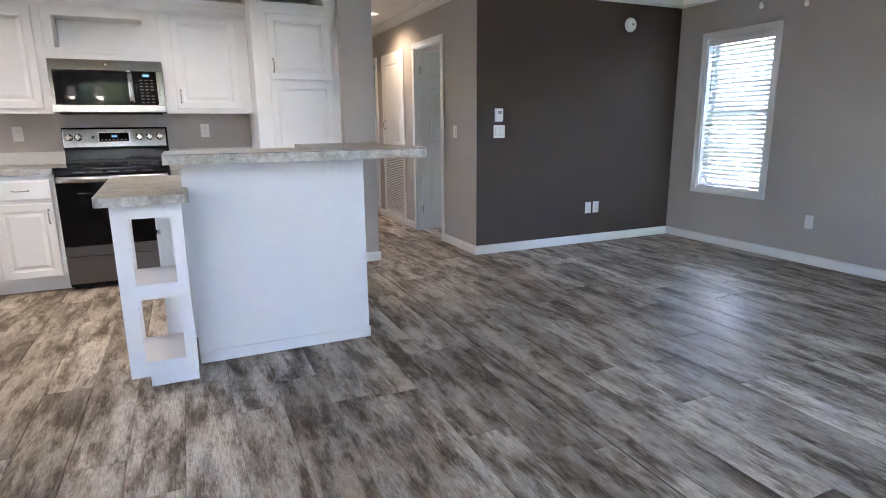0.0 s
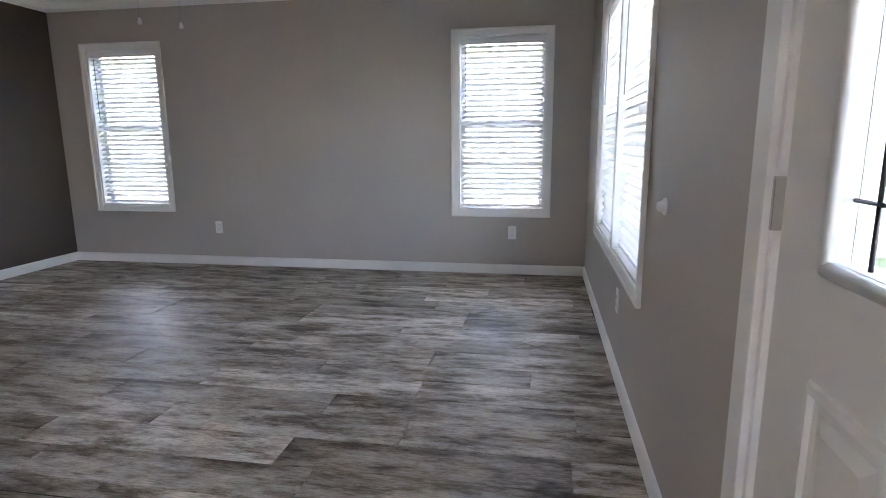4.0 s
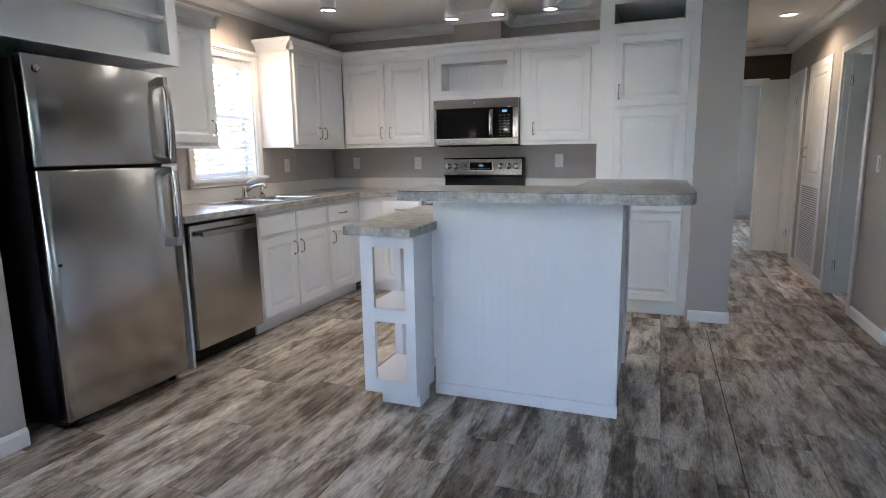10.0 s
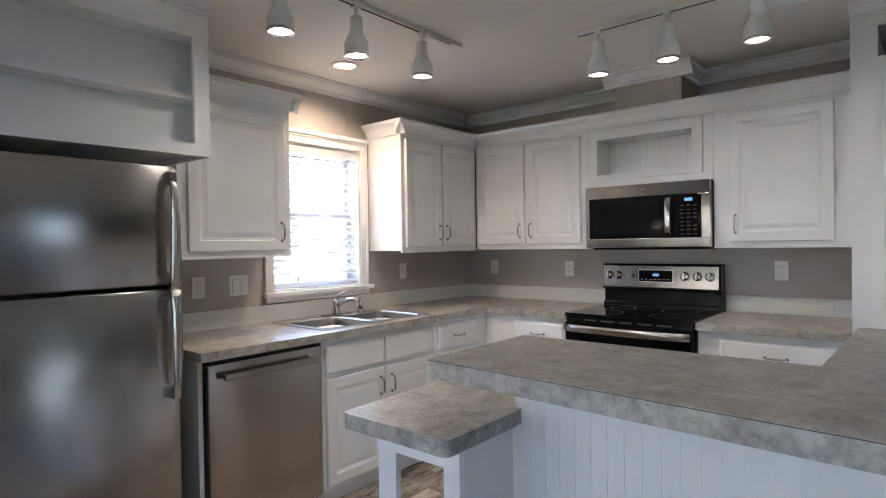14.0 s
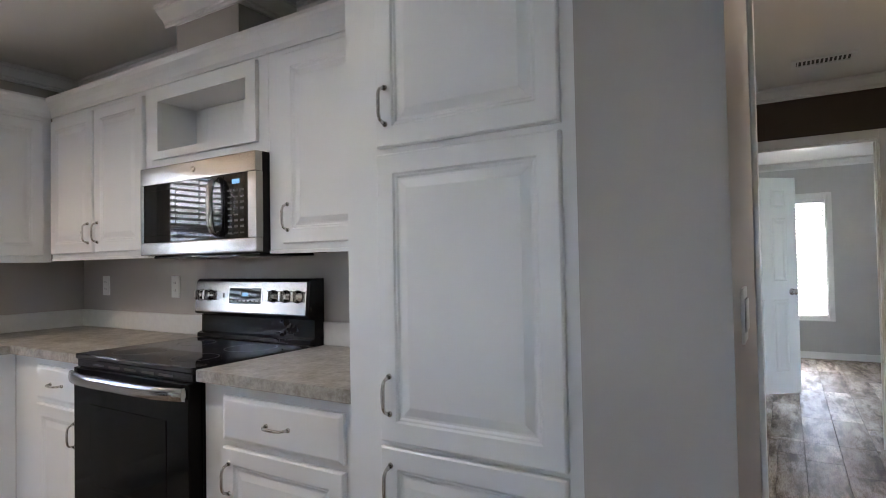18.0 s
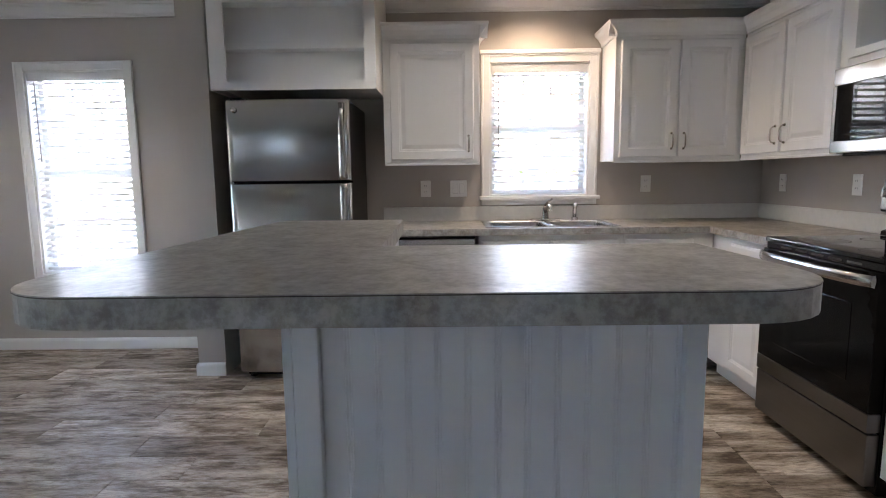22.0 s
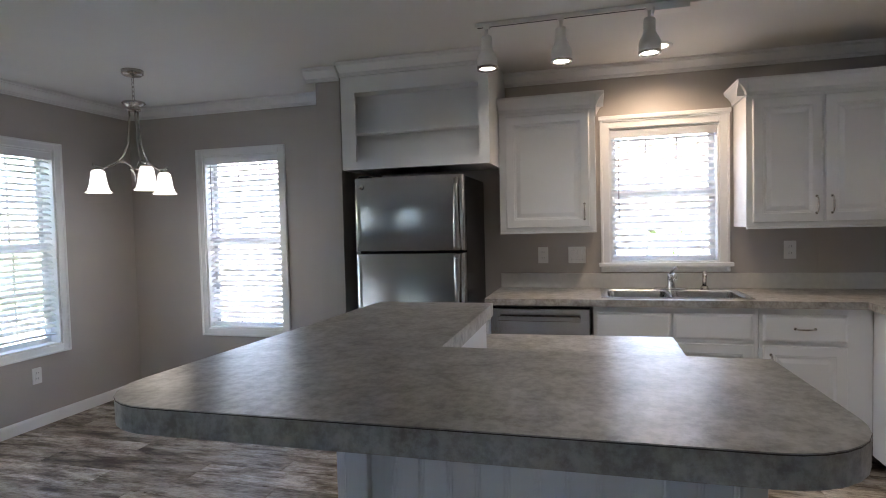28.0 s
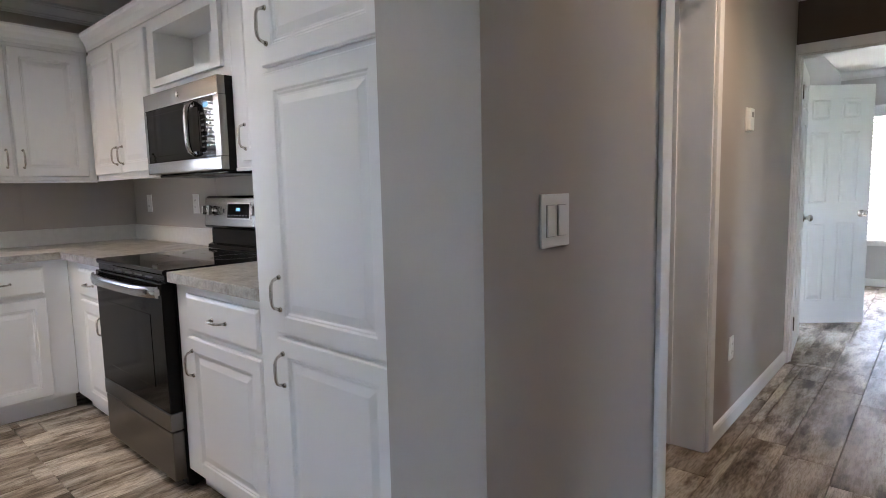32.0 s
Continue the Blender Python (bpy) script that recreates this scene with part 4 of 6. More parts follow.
upper_unit((XW, 2.850, 0), 90, 0.612, 1.312, 2.10, "white wall cabinet with one raised panel door", [(0.045, 0.572, "r")], crown_ends=(0, 1))
upper_unit((XW, 4.316, 0), 90, 0.81, 1.312, 2.10, "white wall cabinet with two raised panel doors", [(0.035, 0.392, "r"), (0.406, 0.765, "l")], crown_ends=(1, 0))
upper_unit((-1.392, YN, 0), 0, 0.930, 1.318, 2.10, "white wall cabinet with two raised panel doors", [(0.02, 0.435, "r"), (0.46, 0.875, "l")])
upper_unit((0.304, YN, 0), 0, 0.662, 1.318, 2.10, "white wall cabinet with one raised panel door", [(0.085, 0.572, "l")])


def niche():
    ob = thing("wall_cabinet", "white open niche cabinet above the microwave", "cabinet", (0, YN, 0), 0, CABG)
    a, b = -0.461, 0.303
    x0, x1, z0, z1 = -0.395, 0.192, 1.779, 2.006
    for nm, *q in (("side_panel", a, -UD, 1.702, x0, -0.002, 2.10), ("side_panel", x1, -UD, 1.702, b, -0.002, 2.10), ("bottom_panel", x0, -UD, 1.702, x1, -0.002, z0), ("top_panel", x0, -UD, z1, x1, -0.002, 2.10), ("back_panel", x0, -0.14, z0, x1, -0.002, z1),
                   ("stile", -0.440, -UD - 0.019, 1.745, x0, -UD - 0.0005, 2.066), ("stile", x1, -UD - 0.019, 1.745, 0.250, -UD - 0.0005, 2.066), ("rail", x0, -UD - 0.019, 1.745, x1, -UD - 0.0005, z0), ("rail", x0, -UD - 0.019, z1, x1, -UD - 0.0005, 2.066)):
        part(nm, boxes(q), M_CAB, ob)
    for k in range(14):
        u = x0 + 0.004 + k * 0.0415
        part("board", boxes((u, -0.144, z0, u + 0.0403, -0.1405, z1)), M_CAB, ob)
    z1 = 2.10
    CR = [(0.0, z1 - 0.02), (0.008, z1 - 0.02), (0.012, z1 + 0.0), (0.03, z1 + 0.03), (0.05, z1 + 0.048), (0.055, z1 + 0.06), (0.055, z1 + 0.072), (0.0, z1 + 0.072)]
    part("crown", prism(bmesh.new(), CR, (a, -UD), (b, -UD), (0, -1)), M_CAB, ob)


niche()
for x in (-0.53, 0.66):
    tagged(part("trim", boxes((x - 0.006, YN - 0.0025, 1.02, x + 0.006, YN - 0.0002, 1.30), bevel=0.0008), M_WALL), "greige batten over a wallboard seam", "batten", kind="structure")
for y, z0, z1 in ((4.80, 1.02, 1.30), (3.62, 2.11, ZC - 0.09), (4.13, 2.11, ZC - 0.09)):
    tagged(part("trim", boxes((XW + 0.0002, y - 0.006, z0, XW + 0.0025, y + 0.006, z1), bevel=0.0008), M_WALL), "greige batten over a wallboard seam", "batten", kind="structure")
tagged(part("chase_box", boxes((-0.275, 5.13, 2.185, 0.135, YN - 0.001, ZC - 0.001)), M_WALL), "greige boxed vent chase above the wall cabinets", "wall", kind="structure")


def pantry():
    ob = thing("pantry_cabinet", "tall white pantry cabinet with three raised panel doors", "cabinet", (0.968, YN, 0), 0, CABG)
    w, d = 0.68, 0.635
    for nm, *b in (("body", 0, -d, 0.095, w, -0.002, 2.15), ("stile", 0, -d, 2.1501, 0.10, -0.002, 2.2849), ("stile", 0.575, -d, 2.1501, w, -0.002, 2.2849), ("top_panel", 0, -d, 2.285, w, -0.002, ZC - 0.002), ("plinth", 0.001, -d + 0.02, 0.003, w - 0.001, -0.02, 0.0945)):
        part(nm, boxes(b), M_CAB, ob)
    door_on(ob, 0.115, 1.563, 0.618, 2.065, -d, 0.148, 1.67)
    door_on(ob, 0.115, 0.797, 0.618, 1.545, -d, 0.148, 0.918)
    door_on(ob, 0.115, 0.115, 0.618, 0.783, -d, 0.148, 0.69)


pantry()


# ---- appliances ----
def microwave():
    ob = thing("microwave", "stainless steel over-the-range microwave with black glass door", "microwave", (-0.456, YN, 0))
    w, z0, z1, d = 0.757, 1.31, 1.698, 0.35
    f = -d - 0.034
    part("case", boxes((0, -d, z0, w, -0.003, z1), bevel=0.003), M_BLACK, ob)
    part("underside", boxes((0.03, -d + 0.01, z0 - 0.012, w - 0.03, -0.05, z0 - 0.0005), bevel=0.003), M_BLACK, ob)
    a, b, c, e = 0.026, w - 0.046, z0 + 0.058, z1 - 0.078
    part("top_band", boxes((0.0, f, e, w, -d - 0.0005, z1), bevel=0.005), M_STEELX, ob, "brushed steel top band")
    part("lower_band", boxes((0.0, f, z0 + 0.002, w, -d - 0.0005, c), bevel=0.005), M_STEELX, ob, "brushed steel lower band")
    part("edge_trim", boxes((0.0, f + 0.0006, c + 0.0005, a, -d - 0.0005, e - 0.0005), bevel=0.001), M_STEELX, ob)
    part("edge_trim", boxes((b, f + 0.0006, c + 0.0005, w, -d - 0.0005, e - 0.0005), bevel=0.001), M_STEELX, ob)
    door = part("door", boxes((a + 0.0005, f + 0.003, c + 0.0005, 0.567, -d - 0.0005, e - 0.0005), bevel=0.002), M_GLOSS, ob, "black glass door")
    part("window", rings(bmesh.new(), 0.078, c + 0.028, 0.47, e - 0.026, [(0, f + 0.0028), (0.002, f + 0.002)], f + 0.0029), M_DIM, door)
    bm = bmesh.new()
    loops = []
    for k in range(15):
        u = k / 14
        y = f - 0.006 - 0.036 * math.sqrt(max(0.0, 1 - (2 * u - 1) ** 4))
        loops.append([bm.verts.new((0.512 + x, y + dy, c + 0.008 + (e - c - 0.016) * u)) for x, dy in ((0.0, 0.010), (0.004, 0.0), (0.018, -0.003), (0.034, 0.0), (0.038, 0.010))])
    for p, q in zip(loops, loops[1:]):
        for k in range(5):
            bm.faces.new((p[k], p[(k + 1) % 5], q[(k + 1) % 5], q[k])).smooth = True
    bm.faces.new(loops[0]), bm.faces.new(loops[-1])
    for z in (c + 0.008, e - 0.03):
        box(bm, 0.516, f - 0.005, z, 0.546, f + 0.0028, z + 0.022, 0.002)
    bmesh.ops.recalc_face_normals(bm, faces=bm.faces)
    part("handle", bm, M_STEELX, door, "bowed steel handle")
    panel = part("control_panel", boxes((0.5685, f + 0.003, c + 0.0005, b - 0.0005, -d - 0.0005, e - 0.0005), bevel=0.002), M_GLOSS, ob, "black glass control panel")
    part("clock", boxes((0.618, f + 0.0018, e - 0.040, 0.662, f + 0.0027, e - 0.022)), M_CLOCK, panel, "lit blue clock digits")
    for r in range(8):
        for q in range(3 if r != 3 else 2):
            x, z = 0.592 + q * 0.036, c + 0.018 + r * 0.0235
            part("key", boxes((x, f + 0.0018, z, x + 0.022, f + 0.0027, z + 0.008 if r % 3 else z + 0.005)), M_SLOT, panel)
    part("badge", lathe(bmesh.new(), [(0.0, -0.003), (0.011, -0.003), (0.012, 0.0)], (w / 2, f - 0.0002, z1 - 0.036), 16, "y"), M_NICKEL, ob)
    for x in (0.12, 0.52):
        part("grease_filter", boxes((x, -0.30, z0 - 0.0155, x + 0.15, -0.12, z0 - 0.0125), bevel=0.001), M_GREYTOE, ob)


microwave()


def stove():
    ob = thing("range", "stainless steel and black electric range with glass cooktop", "stove", (-0.474, YN, 0))
    w, f = 0.757, -0.635
    part("body", boxes((0.0, f + 0.03, 0.02, w, -0.03, 0.895), bevel=0.002), M_BLACK, ob)
    part("cooktop", boxes((-0.002, f - 0.012, 0.896, w + 0.002, -0.10, 0.918), bevel=0.006), M_GLOSS, ob, "black glass cooktop")
    for x, y, r in ((0.20, f + 0.14, 0.10), (0.56, f + 0.14, 0.085), (0.20, f + 0.40, 0.08), (0.56, f + 0.40, 0.105)):
        part("burner_ring", lathe(bmesh.new(), [(r - 0.002, 0.0005), (r + 0.002, 0.0005)], (x, y, 0.9182), 40), M_HINGE, ob)
    part("vent_strip", boxes((0.004, f - 0.004, 0.8665, w - 0.004, f + 0.0295, 0.8955), bevel=0.002), M_BLACK, ob)
    for k in range(5):
        part("vent_slot", boxes((0.12 + k * 0.11, f - 0.0055, 0.876, 0.20 + k * 0.11, f - 0.0042, 0.884)), M_SLOT, ob)
    door = part("oven_door", boxes((0.004, f - 0.02, 0.335, w - 0.004, f + 0.0295, 0.8655), bevel=0.005), M_OVEN, ob, "black glass oven door")
    part("oven_window", rings(bmesh.new(), 0.13, 0.42, w - 0.13, 0.73, [(0, f - 0.0203), (0.003, f - 0.0215)], f - 0.0201), M_OVEN, door)
    part("door_trim", boxes((0.004, f - 0.022, 0.262, w - 0.004, f + 0.0295, 0.334), bevel=0.004), M_STEELD, door)
    hd = bmesh.new()
    N = 14
    loops = []
    for k in range(N + 1):
        u = k / N
        y = f - 0.042 - 0.034 * (1 - (2 * u - 1) ** 4)
        loops.append([hd.verts.new((0.012 + (w - 0.024) * u, y + dy, z)) for dy, z in ((0.012, 0.808), (0.0, 0.812), (-0.003, 0.832), (0.0, 0.852), (0.012, 0.856))])
    for a, b in zip(loops, loops[1:]):
        for i in range(5):
            hd.faces.new((a[i], a[(i + 1) % 5], b[(i + 1) % 5], b[i])).smooth = i < 4
    hd.faces.new(loops[0])
    hd.faces.new(loops[-1])
    bmesh.ops.recalc_face_normals(hd, faces=hd.faces)
    for x in (0.014, w - 0.044):
        box(hd, x, f - 0.034, 0.818, x + 0.03, f - 0.0205, 0.846, 0.003)
    part("handle", hd, M_STEELX, door, "steel bar handle")
    part("storage_drawer", boxes((0.004, f - 0.018, 0.05, w - 0.004, f + 0.0295, 0.255), bevel=0.006), M_STEELD, ob)
    part("kick", boxes((0.02, f + 0.05, 0.003, w - 0.02, f + 0.08, 0.019)), M_BLACK, ob)
    # backguard
    bg = bmesh.new()
    prof = [(-0.092, 0.919), (-0.090, 0.938), (-0.066, 0.946), (-0.064, 1.022), (-0.098, 1.034), (-0.102, 1.040), (-0.088, 1.188), (-0.076, 1.20), (-0.006, 1.20), (-0.006, 0.90)]
    a = [bg.verts.new((0.0, y, z)) for y, z in prof]
    b = [bg.verts.new((w, y, z)) for y, z in prof]
    for i in range(len(prof)):
        j = (i + 1) % len(prof)
        bg.faces.new((a[i], a[j], b[j], b[i]))
    bg.faces.new(list(reversed(a)))
    bg.faces.new(b)
    bmesh.ops.recalc_face_normals(bg, faces=bg.faces)
    part("backguard", bg, M_BLACK, ob, "black enamel backguard")
    fascia = part("control_fascia", boxes((0.004, -0.006, 0.0, w - 0.012, 0.0, 0.146), bevel=0.004), M_STEELX, ob, "brushed steel control fascia")
    fascia.matrix_basis = pose(0, -0.1025, 1.043, -5.4)
    part("display_bezel", boxes((0.248, -0.0072, 0.036, 0.478, -0.0063, 0.122), bevel=0.0004), M_NICKEL, fascia)
    part("display", boxes((0.256, -0.0082, 0.043, 0.470, -0.0073, 0.115), bevel=0.0004), M_GLOSS, fascia, "dark glass display")
    part("clock", boxes((0.345, -0.0088, 0.078, 0.385, -0.0083, 0.094)), M_CLOCK, fascia, "lit blue clock digits")
    for k in range(7):
        part("touch_key", boxes((0.268 + k * 0.028, -0.0088, 0.054, 0.283 + k * 0.028, -0.0083, 0.059)), M_GREYTOE, fascia)
    part("indicator", boxes((0.208, -0.0072, 0.070, 0.220, -0.0063, 0.090)), M_SLOT, fascia)
    for x in (0.048, 0.112, 0.548, 0.622, 0.696):
        knob = lathe(bmesh.new(), [(0.0, -0.020), (0.019, -0.019), (0.022, -0.015), (0.024, -0.006), (0.028, -0.004), (0.028, 0.0)], (x, -0.0063, 0.080), 20, "y")
        box(knob, x - 0.007, -0.043, 0.057, x + 0.007, -0.020, 0.103, 0.003)
        part("knob", knob, M_NICKEL, fascia)


stove()


def bowed(w, yb, yf, z0, z1, bow=0.010, r=0.012, n=20):
    """A door slab with a gently bowed front and rounded edges."""
    prof = [(0.0, yb), (0.0, yf + r), (r * 0.3, yf + r * 0.3), (r, yf)]
    prof += [(r + (w - 2 * r) * k / n, yf - bow * (1 - (2 * k / n - 1) ** 2)) for k in range(1, n)]
    prof += [(w - r, yf), (w - r * 0.3, yf + r * 0.3), (w, yf + r), (w, yb)]
    bm = bmesh.new()
    rows = []
    for z, f in ((z0, 0.6), (z0 + 0.008, 1.0), (z1 - 0.008, 1.0), (z1, 0.6)):
        rows.append([bm.verts.new((x, yb + (y - yb) * (0.93 + 0.07 * (f - 0.6) / 0.4), z)) for x, y in prof])
    k = len(prof)
    for a, b in zip(rows, rows[1:]):
        for i in range(k):
            f = bm.faces.new((a[i], a[(i + 1) % k], b[(i + 1) % k], b[i]))
            f.smooth = True
    bm.faces.new(list(reversed(rows[0])))
    bm.faces.new(rows[-1])
    bmesh.ops.recalc_face_normals(bm, faces=bm.faces)
    return bm


def refrigerator():
    ob = thing("refrigerator", "stainless steel top-freezer refrigerator with black sides", "refrigerator", (XW, 1.977, 0), 90)
    w = 0.711
    part("cabinet", boxes((0.0, -0.615, 0.03, w, -0.03, 1.668), bevel=0.004), M_BLACK, ob)
    part("foot_grille", boxes((0.02, -0.60, 0.012, w - 0.02, -0.56, 0.029)), M_BLACK, ob)
    for x in (0.05, w - 0.05):
        part("foot", lathe(bmesh.new(), [(0.0, 0.0295), (0.02, 0.0295), (0.022, 0.003), (0.0, 0.003)], (x, -0.59, 0)), M_BLACK, ob)
    low = part("fridge_door", bowed(w, -0.62, -0.682, 0.055, 1.196), M_STEEL, ob, "brushed steel lower door")
    up = part("freezer_door", bowed(w, -0.62, -0.682, 1.210, 1.675), M_STEEL, ob, "brushed steel freezer door")
    for d, z0, z1, foot in ((low, 0.772, 1.193, 0), (up, 1.213, 1.652, 1)):
        bm = bmesh.new()
        loops = []
        for k in range(17):
            u = k / 16                                   # from the outer foot towards the gap between the doors
            z = (z0 + (z1 - z0) * u) if not foot else (z1 - (z1 - z0) * u)
            y = -0.690 - 0.052 * min(1.0, (u / 0.16)) ** 0.5 - 0.012 * math.sin(math.pi * u)
            half = 0.013 + 0.008 * u
            cxx = w - 0.036
            loops.append([bm.verts.new((cxx + sx * half, y + sy, z)) for sx, sy in ((-1, 0.012), (-0.9, 0.002), (-0.4, -0.002), (0.4, -0.002), (0.9, 0.002), (1, 0.012))])
        for p, q in zip(loops, loops[1:]):
            for k in range(6):
                bm.faces.new((p[k], p[(k + 1) % 6], q[(k + 1) % 6], q[k])).smooth = k < 5
        bm.faces.new(loops[0]), bm.faces.new(loops[-1])
        bmesh.ops.recalc_face_normals(bm, faces=bm.faces)
        za, zb = (z0, z0 + 0.045) if not foot else (z1 - 0.045, z1)
        box(bm, w - 0.050, -0.732, za, w - 0.022, -0.683, zb, 0.003)
        za, zb = (z1 - 0.03, z1) if not foot else (z0, z0 + 0.03)
        box(bm, w - 0.056, -0.735, za, w - 0.016, -0.683, zb, 0.003)
        part("handle", bm, M_STEEL, d, "tapered steel bar handle")
    part("badge", lathe(bmesh.new(), [(0.0, -0.003), (0.015, -0.003), (0.016, 0.0)], (0.05, -0.6902, 1.62), 16, "y"), M_NICKEL, up)
    part("hinge_cap", boxes((0.02, -0.66, 1.676, 0.09, -0.60, 1.69), bevel=0.003), M_BLACK, ob)
    part("lock_hole", lathe(bmesh.new(), [(0.0, -0.002), (0.006, -0.002), (0.007, 0.0)], (0.045, -0.6902, 0.78), 12, "y"), M_BLACK, low)


refrigerator()


def fridge_cabinet():
    ob = thing("wall_cabinet", "white open shelf cabinet above the refrigerator", "cabinet", (XW, 1.886, 0), 90, CABG)
    w, d = 0.962, 0.645
    x0, x1, z0, z1 = 0.095, w - 0.065, 1.785, 2.222
    for nm, *b in (("side_panel", 0, -d, 1.735, 0.018, -0.002, ZC - 0.001), ("side_panel", w - 0.018, -d, 1.735, w, -0.002, ZC - 0.001), ("bottom_panel", 0.018, -d + 0.019, 1.76, w - 0.018, -0.002, 1.78), ("top_panel", 0.018, -d + 0.019, z1 + 0.002, w - 0.018, -0.002, z1 + 0.02), ("back_panel", 0.018, -d + 0.115, 1.7805, w - 0.018, -0.002, z1 + 0.0015),
                   ("stile", 0.018, -d, 1.735, x0, -d + 0.0185, ZC - 0.001), ("stile", x1, -d, 1.735, w - 0.018, -d + 0.0185, ZC - 0.001), ("rail", x0, -d, 1.735, x1, -d + 0.0185, z0), ("rail", x0, -d, z1, x1, -d + 0.0185, ZC - 0.001)):
        part(nm, boxes(b), M_CAB, ob)
    part("shelf", boxes((0.0185, -d + 0.02, 1.968, w - 0.0185, -d + 0.109, 1.986)), M_CAB, ob)
    part("crown", prism(bmesh.new(), CROWN, (0.0, -d), (w, -d), (0, -1)), M_CAB, ob)


fridge_cabinet()


# ---- island ----
def slab(pts, z0, z1, bevel=0.004):
    bm = bmesh.new()
    a = [bm.verts.new((p.x, p.y, z1)) for p in pts]
    top = bm.faces.new(a)
    ex = bmesh.ops.extrude_face_region(bm, geom=[top])
    bmesh.ops.translate(bm, vec=(0, 0, z0 - z1), verts=[v for v in ex["geom"] if isinstance(v, bmesh.types.BMVert)])
    bmesh.ops.recalc_face_normals(bm, faces=bm.faces)
    return bm


BX0, BX1, BY0, BY1 = 0.31, 1.56, 2.60, 3.805
bar = thing("bar_top", "mottled grey laminate raised bar top in an L with rounded corners", "countertop", (0, 0, 0))
bar_pts = rounded_poly([(BX0, BY0 + 0.065), (BX1, BY0), (BX1, BY1), (1.065, BY1 - 0.02), (1.048, 3.105), (BX0, 3.095)], [0, 0.15, 0.15, 0, 0, 0])
part("slab", slab(bar_pts, 1.035, 1.08), M_COUNTER, bar)
part("edge_line", slab([p + (p - Vector((1.0, 3.2))).normalized() * 0.0008 for p in bar_pts], 1.0768, 1.0784), M_HINGE, bar, "dark laminate seam line")

island = thing("kitchen_island", "white kitchen island with beadboard sides and open end shelves", "kitchen island", (0, 0, 0))
IX0, IX1, IY = 0.374, 1.278, 2.945             # south panel ends and face
IN, EF = 3.722, IX1 - 0.0335                   # north end and back of the east boards
part("core", boxes((IX0 + 0.02, IY + 0.0167, 0.003, EF - 0.0005, 3.085, 1.0315), (1.142, 3.085, 0.003, EF - 0.0005, IN - 0.01, 1.0315), (EF - 0.0004, IY + 0.066, 0.004, EF + 0.0137, IN - 0.0385, 1.0308)), M_PANEL, island)
part("south_panel", boxes((IX0, IY, 0.004, IX1, IY + 0.0165, 1.0312)), M_PANEL, island, "white grooved panel")
for k in range(21):
    u = IX0 + 0.004 + k * 0.0428
    part("board", boxes((u, IY - 0.0012, 0.066, u + 0.0422, IY - 0.0001, 1.028)), M_PANEL, island)
part("base_trim", boxes((IX0, IY - 0.011, 0.003, IX1 + 0.006, IY - 0.0015, 0.065), bevel=0.003), M_PANEL, island)
part("corner_post", boxes((EF, IY + 0.0166, 0.003, IX1, IY + 0.065, 1.0312), bevel=0.003), M_PANEL, island)
part("corner_post", boxes((EF, IN - 0.038, 0.003, IX1, IN, 1.0312), bevel=0.003), M_PANEL, island)
step = (IN - 0.0385 - IY - 0.0662) / 12
for k in range(12):
    u = IY + 0.0662 + k * step
    for a, b in ((0.0, 0.79), (0.808, 0.892), (0.908, 0.99)):
        part("board", boxes((EF, u + a * step, 0.003, EF + 0.016, u + b * step, 1.031), bevel=0.0012), M_PANEL, island)
part("cabinet_body", boxes((0.252, 3.0855, 0.095, 1.1415, 3.70, 0.868)), M_CAB, island)
# Plinth greyed so its colour carries the shade under the cabinet.
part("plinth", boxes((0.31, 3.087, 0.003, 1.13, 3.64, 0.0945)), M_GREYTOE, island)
for y in (3.095, 3.395):
    dr = part("drawer_front", boxes((0.233, y, 0.69, 0.2515, y + 0.29, 0.835), bevel=0.003), M_CAB, island)
    dd = part("door", boxes((0.233, y, 0.12, 0.2515, y + 0.29, 0.668), bevel=0.003), M_CAB, island)
low_pts = rounded_poly([(0.036, 2.625), (0.399, 2.625), (0.399, 2.90), (0.3935, 2.9435), (0.3935, 3.0855), (1.1415, 3.0855), (1.1415, 3.735), (-0.01, 3.735)], [0.02, 0.02, 0, 0, 0, 0, 0, 0])
low = thing("countertop", "mottled grey laminate lower island countertop", "countertop", (0, 0, 0))
part("slab", slab(low_pts, 0.872, 0.912), M_COUNTER, low)


def end_shelf():
    ob = thing("end_shelf", "white open end shelf unit built on the island", "shelf", (0.082, 2.712, 0))
    w, d = 0.283, 0.231
    for nm, *b in (("stile", 0, 0, 0.07, 0.066, 0.02, 0.871), ("stile", w - 0.05, 0, 0.07, w, 0.02, 0.871), ("rail", 0.066, 0, 0.07, w - 0.05, 0.02, 0.14), ("rail", 0.066, 0, 0.437, w - 0.05, 0.02, 0.505), ("rail", 0.066, 0, 0.805, w - 0.05, 0.02, 0.871)):
        part(nm, boxes(b), M_PANEL, ob)
    part("side_panel", boxes((w - 0.019, 0.0205, 0.07, w, d, 0.871)), M_PANEL, ob)
    part("back_post", boxes((0, 0.36, 0.07, 0.045, 0.404, 0.871)), M_PANEL, ob)
    part("back_rail", boxes((0.0455, 0.385, 0.07, 0.167, 0.404, 0.119)), M_PANEL, ob)
    part("shelf", boxes((0.0, 0.0205, 0.1195, w - 0.0195, 0.3595, 0.139)), M_PANEL, ob)
    part("shelf", boxes((0.0, 0.0205, 0.487, w - 0.0195, 0.3595, 0.504)), M_PANEL, ob)
    part("toe_base", boxes((0.075, 0.04, 0.003, w - 0.002, 0.165, 0.0695)), M_PANEL, ob)


end_shelf()


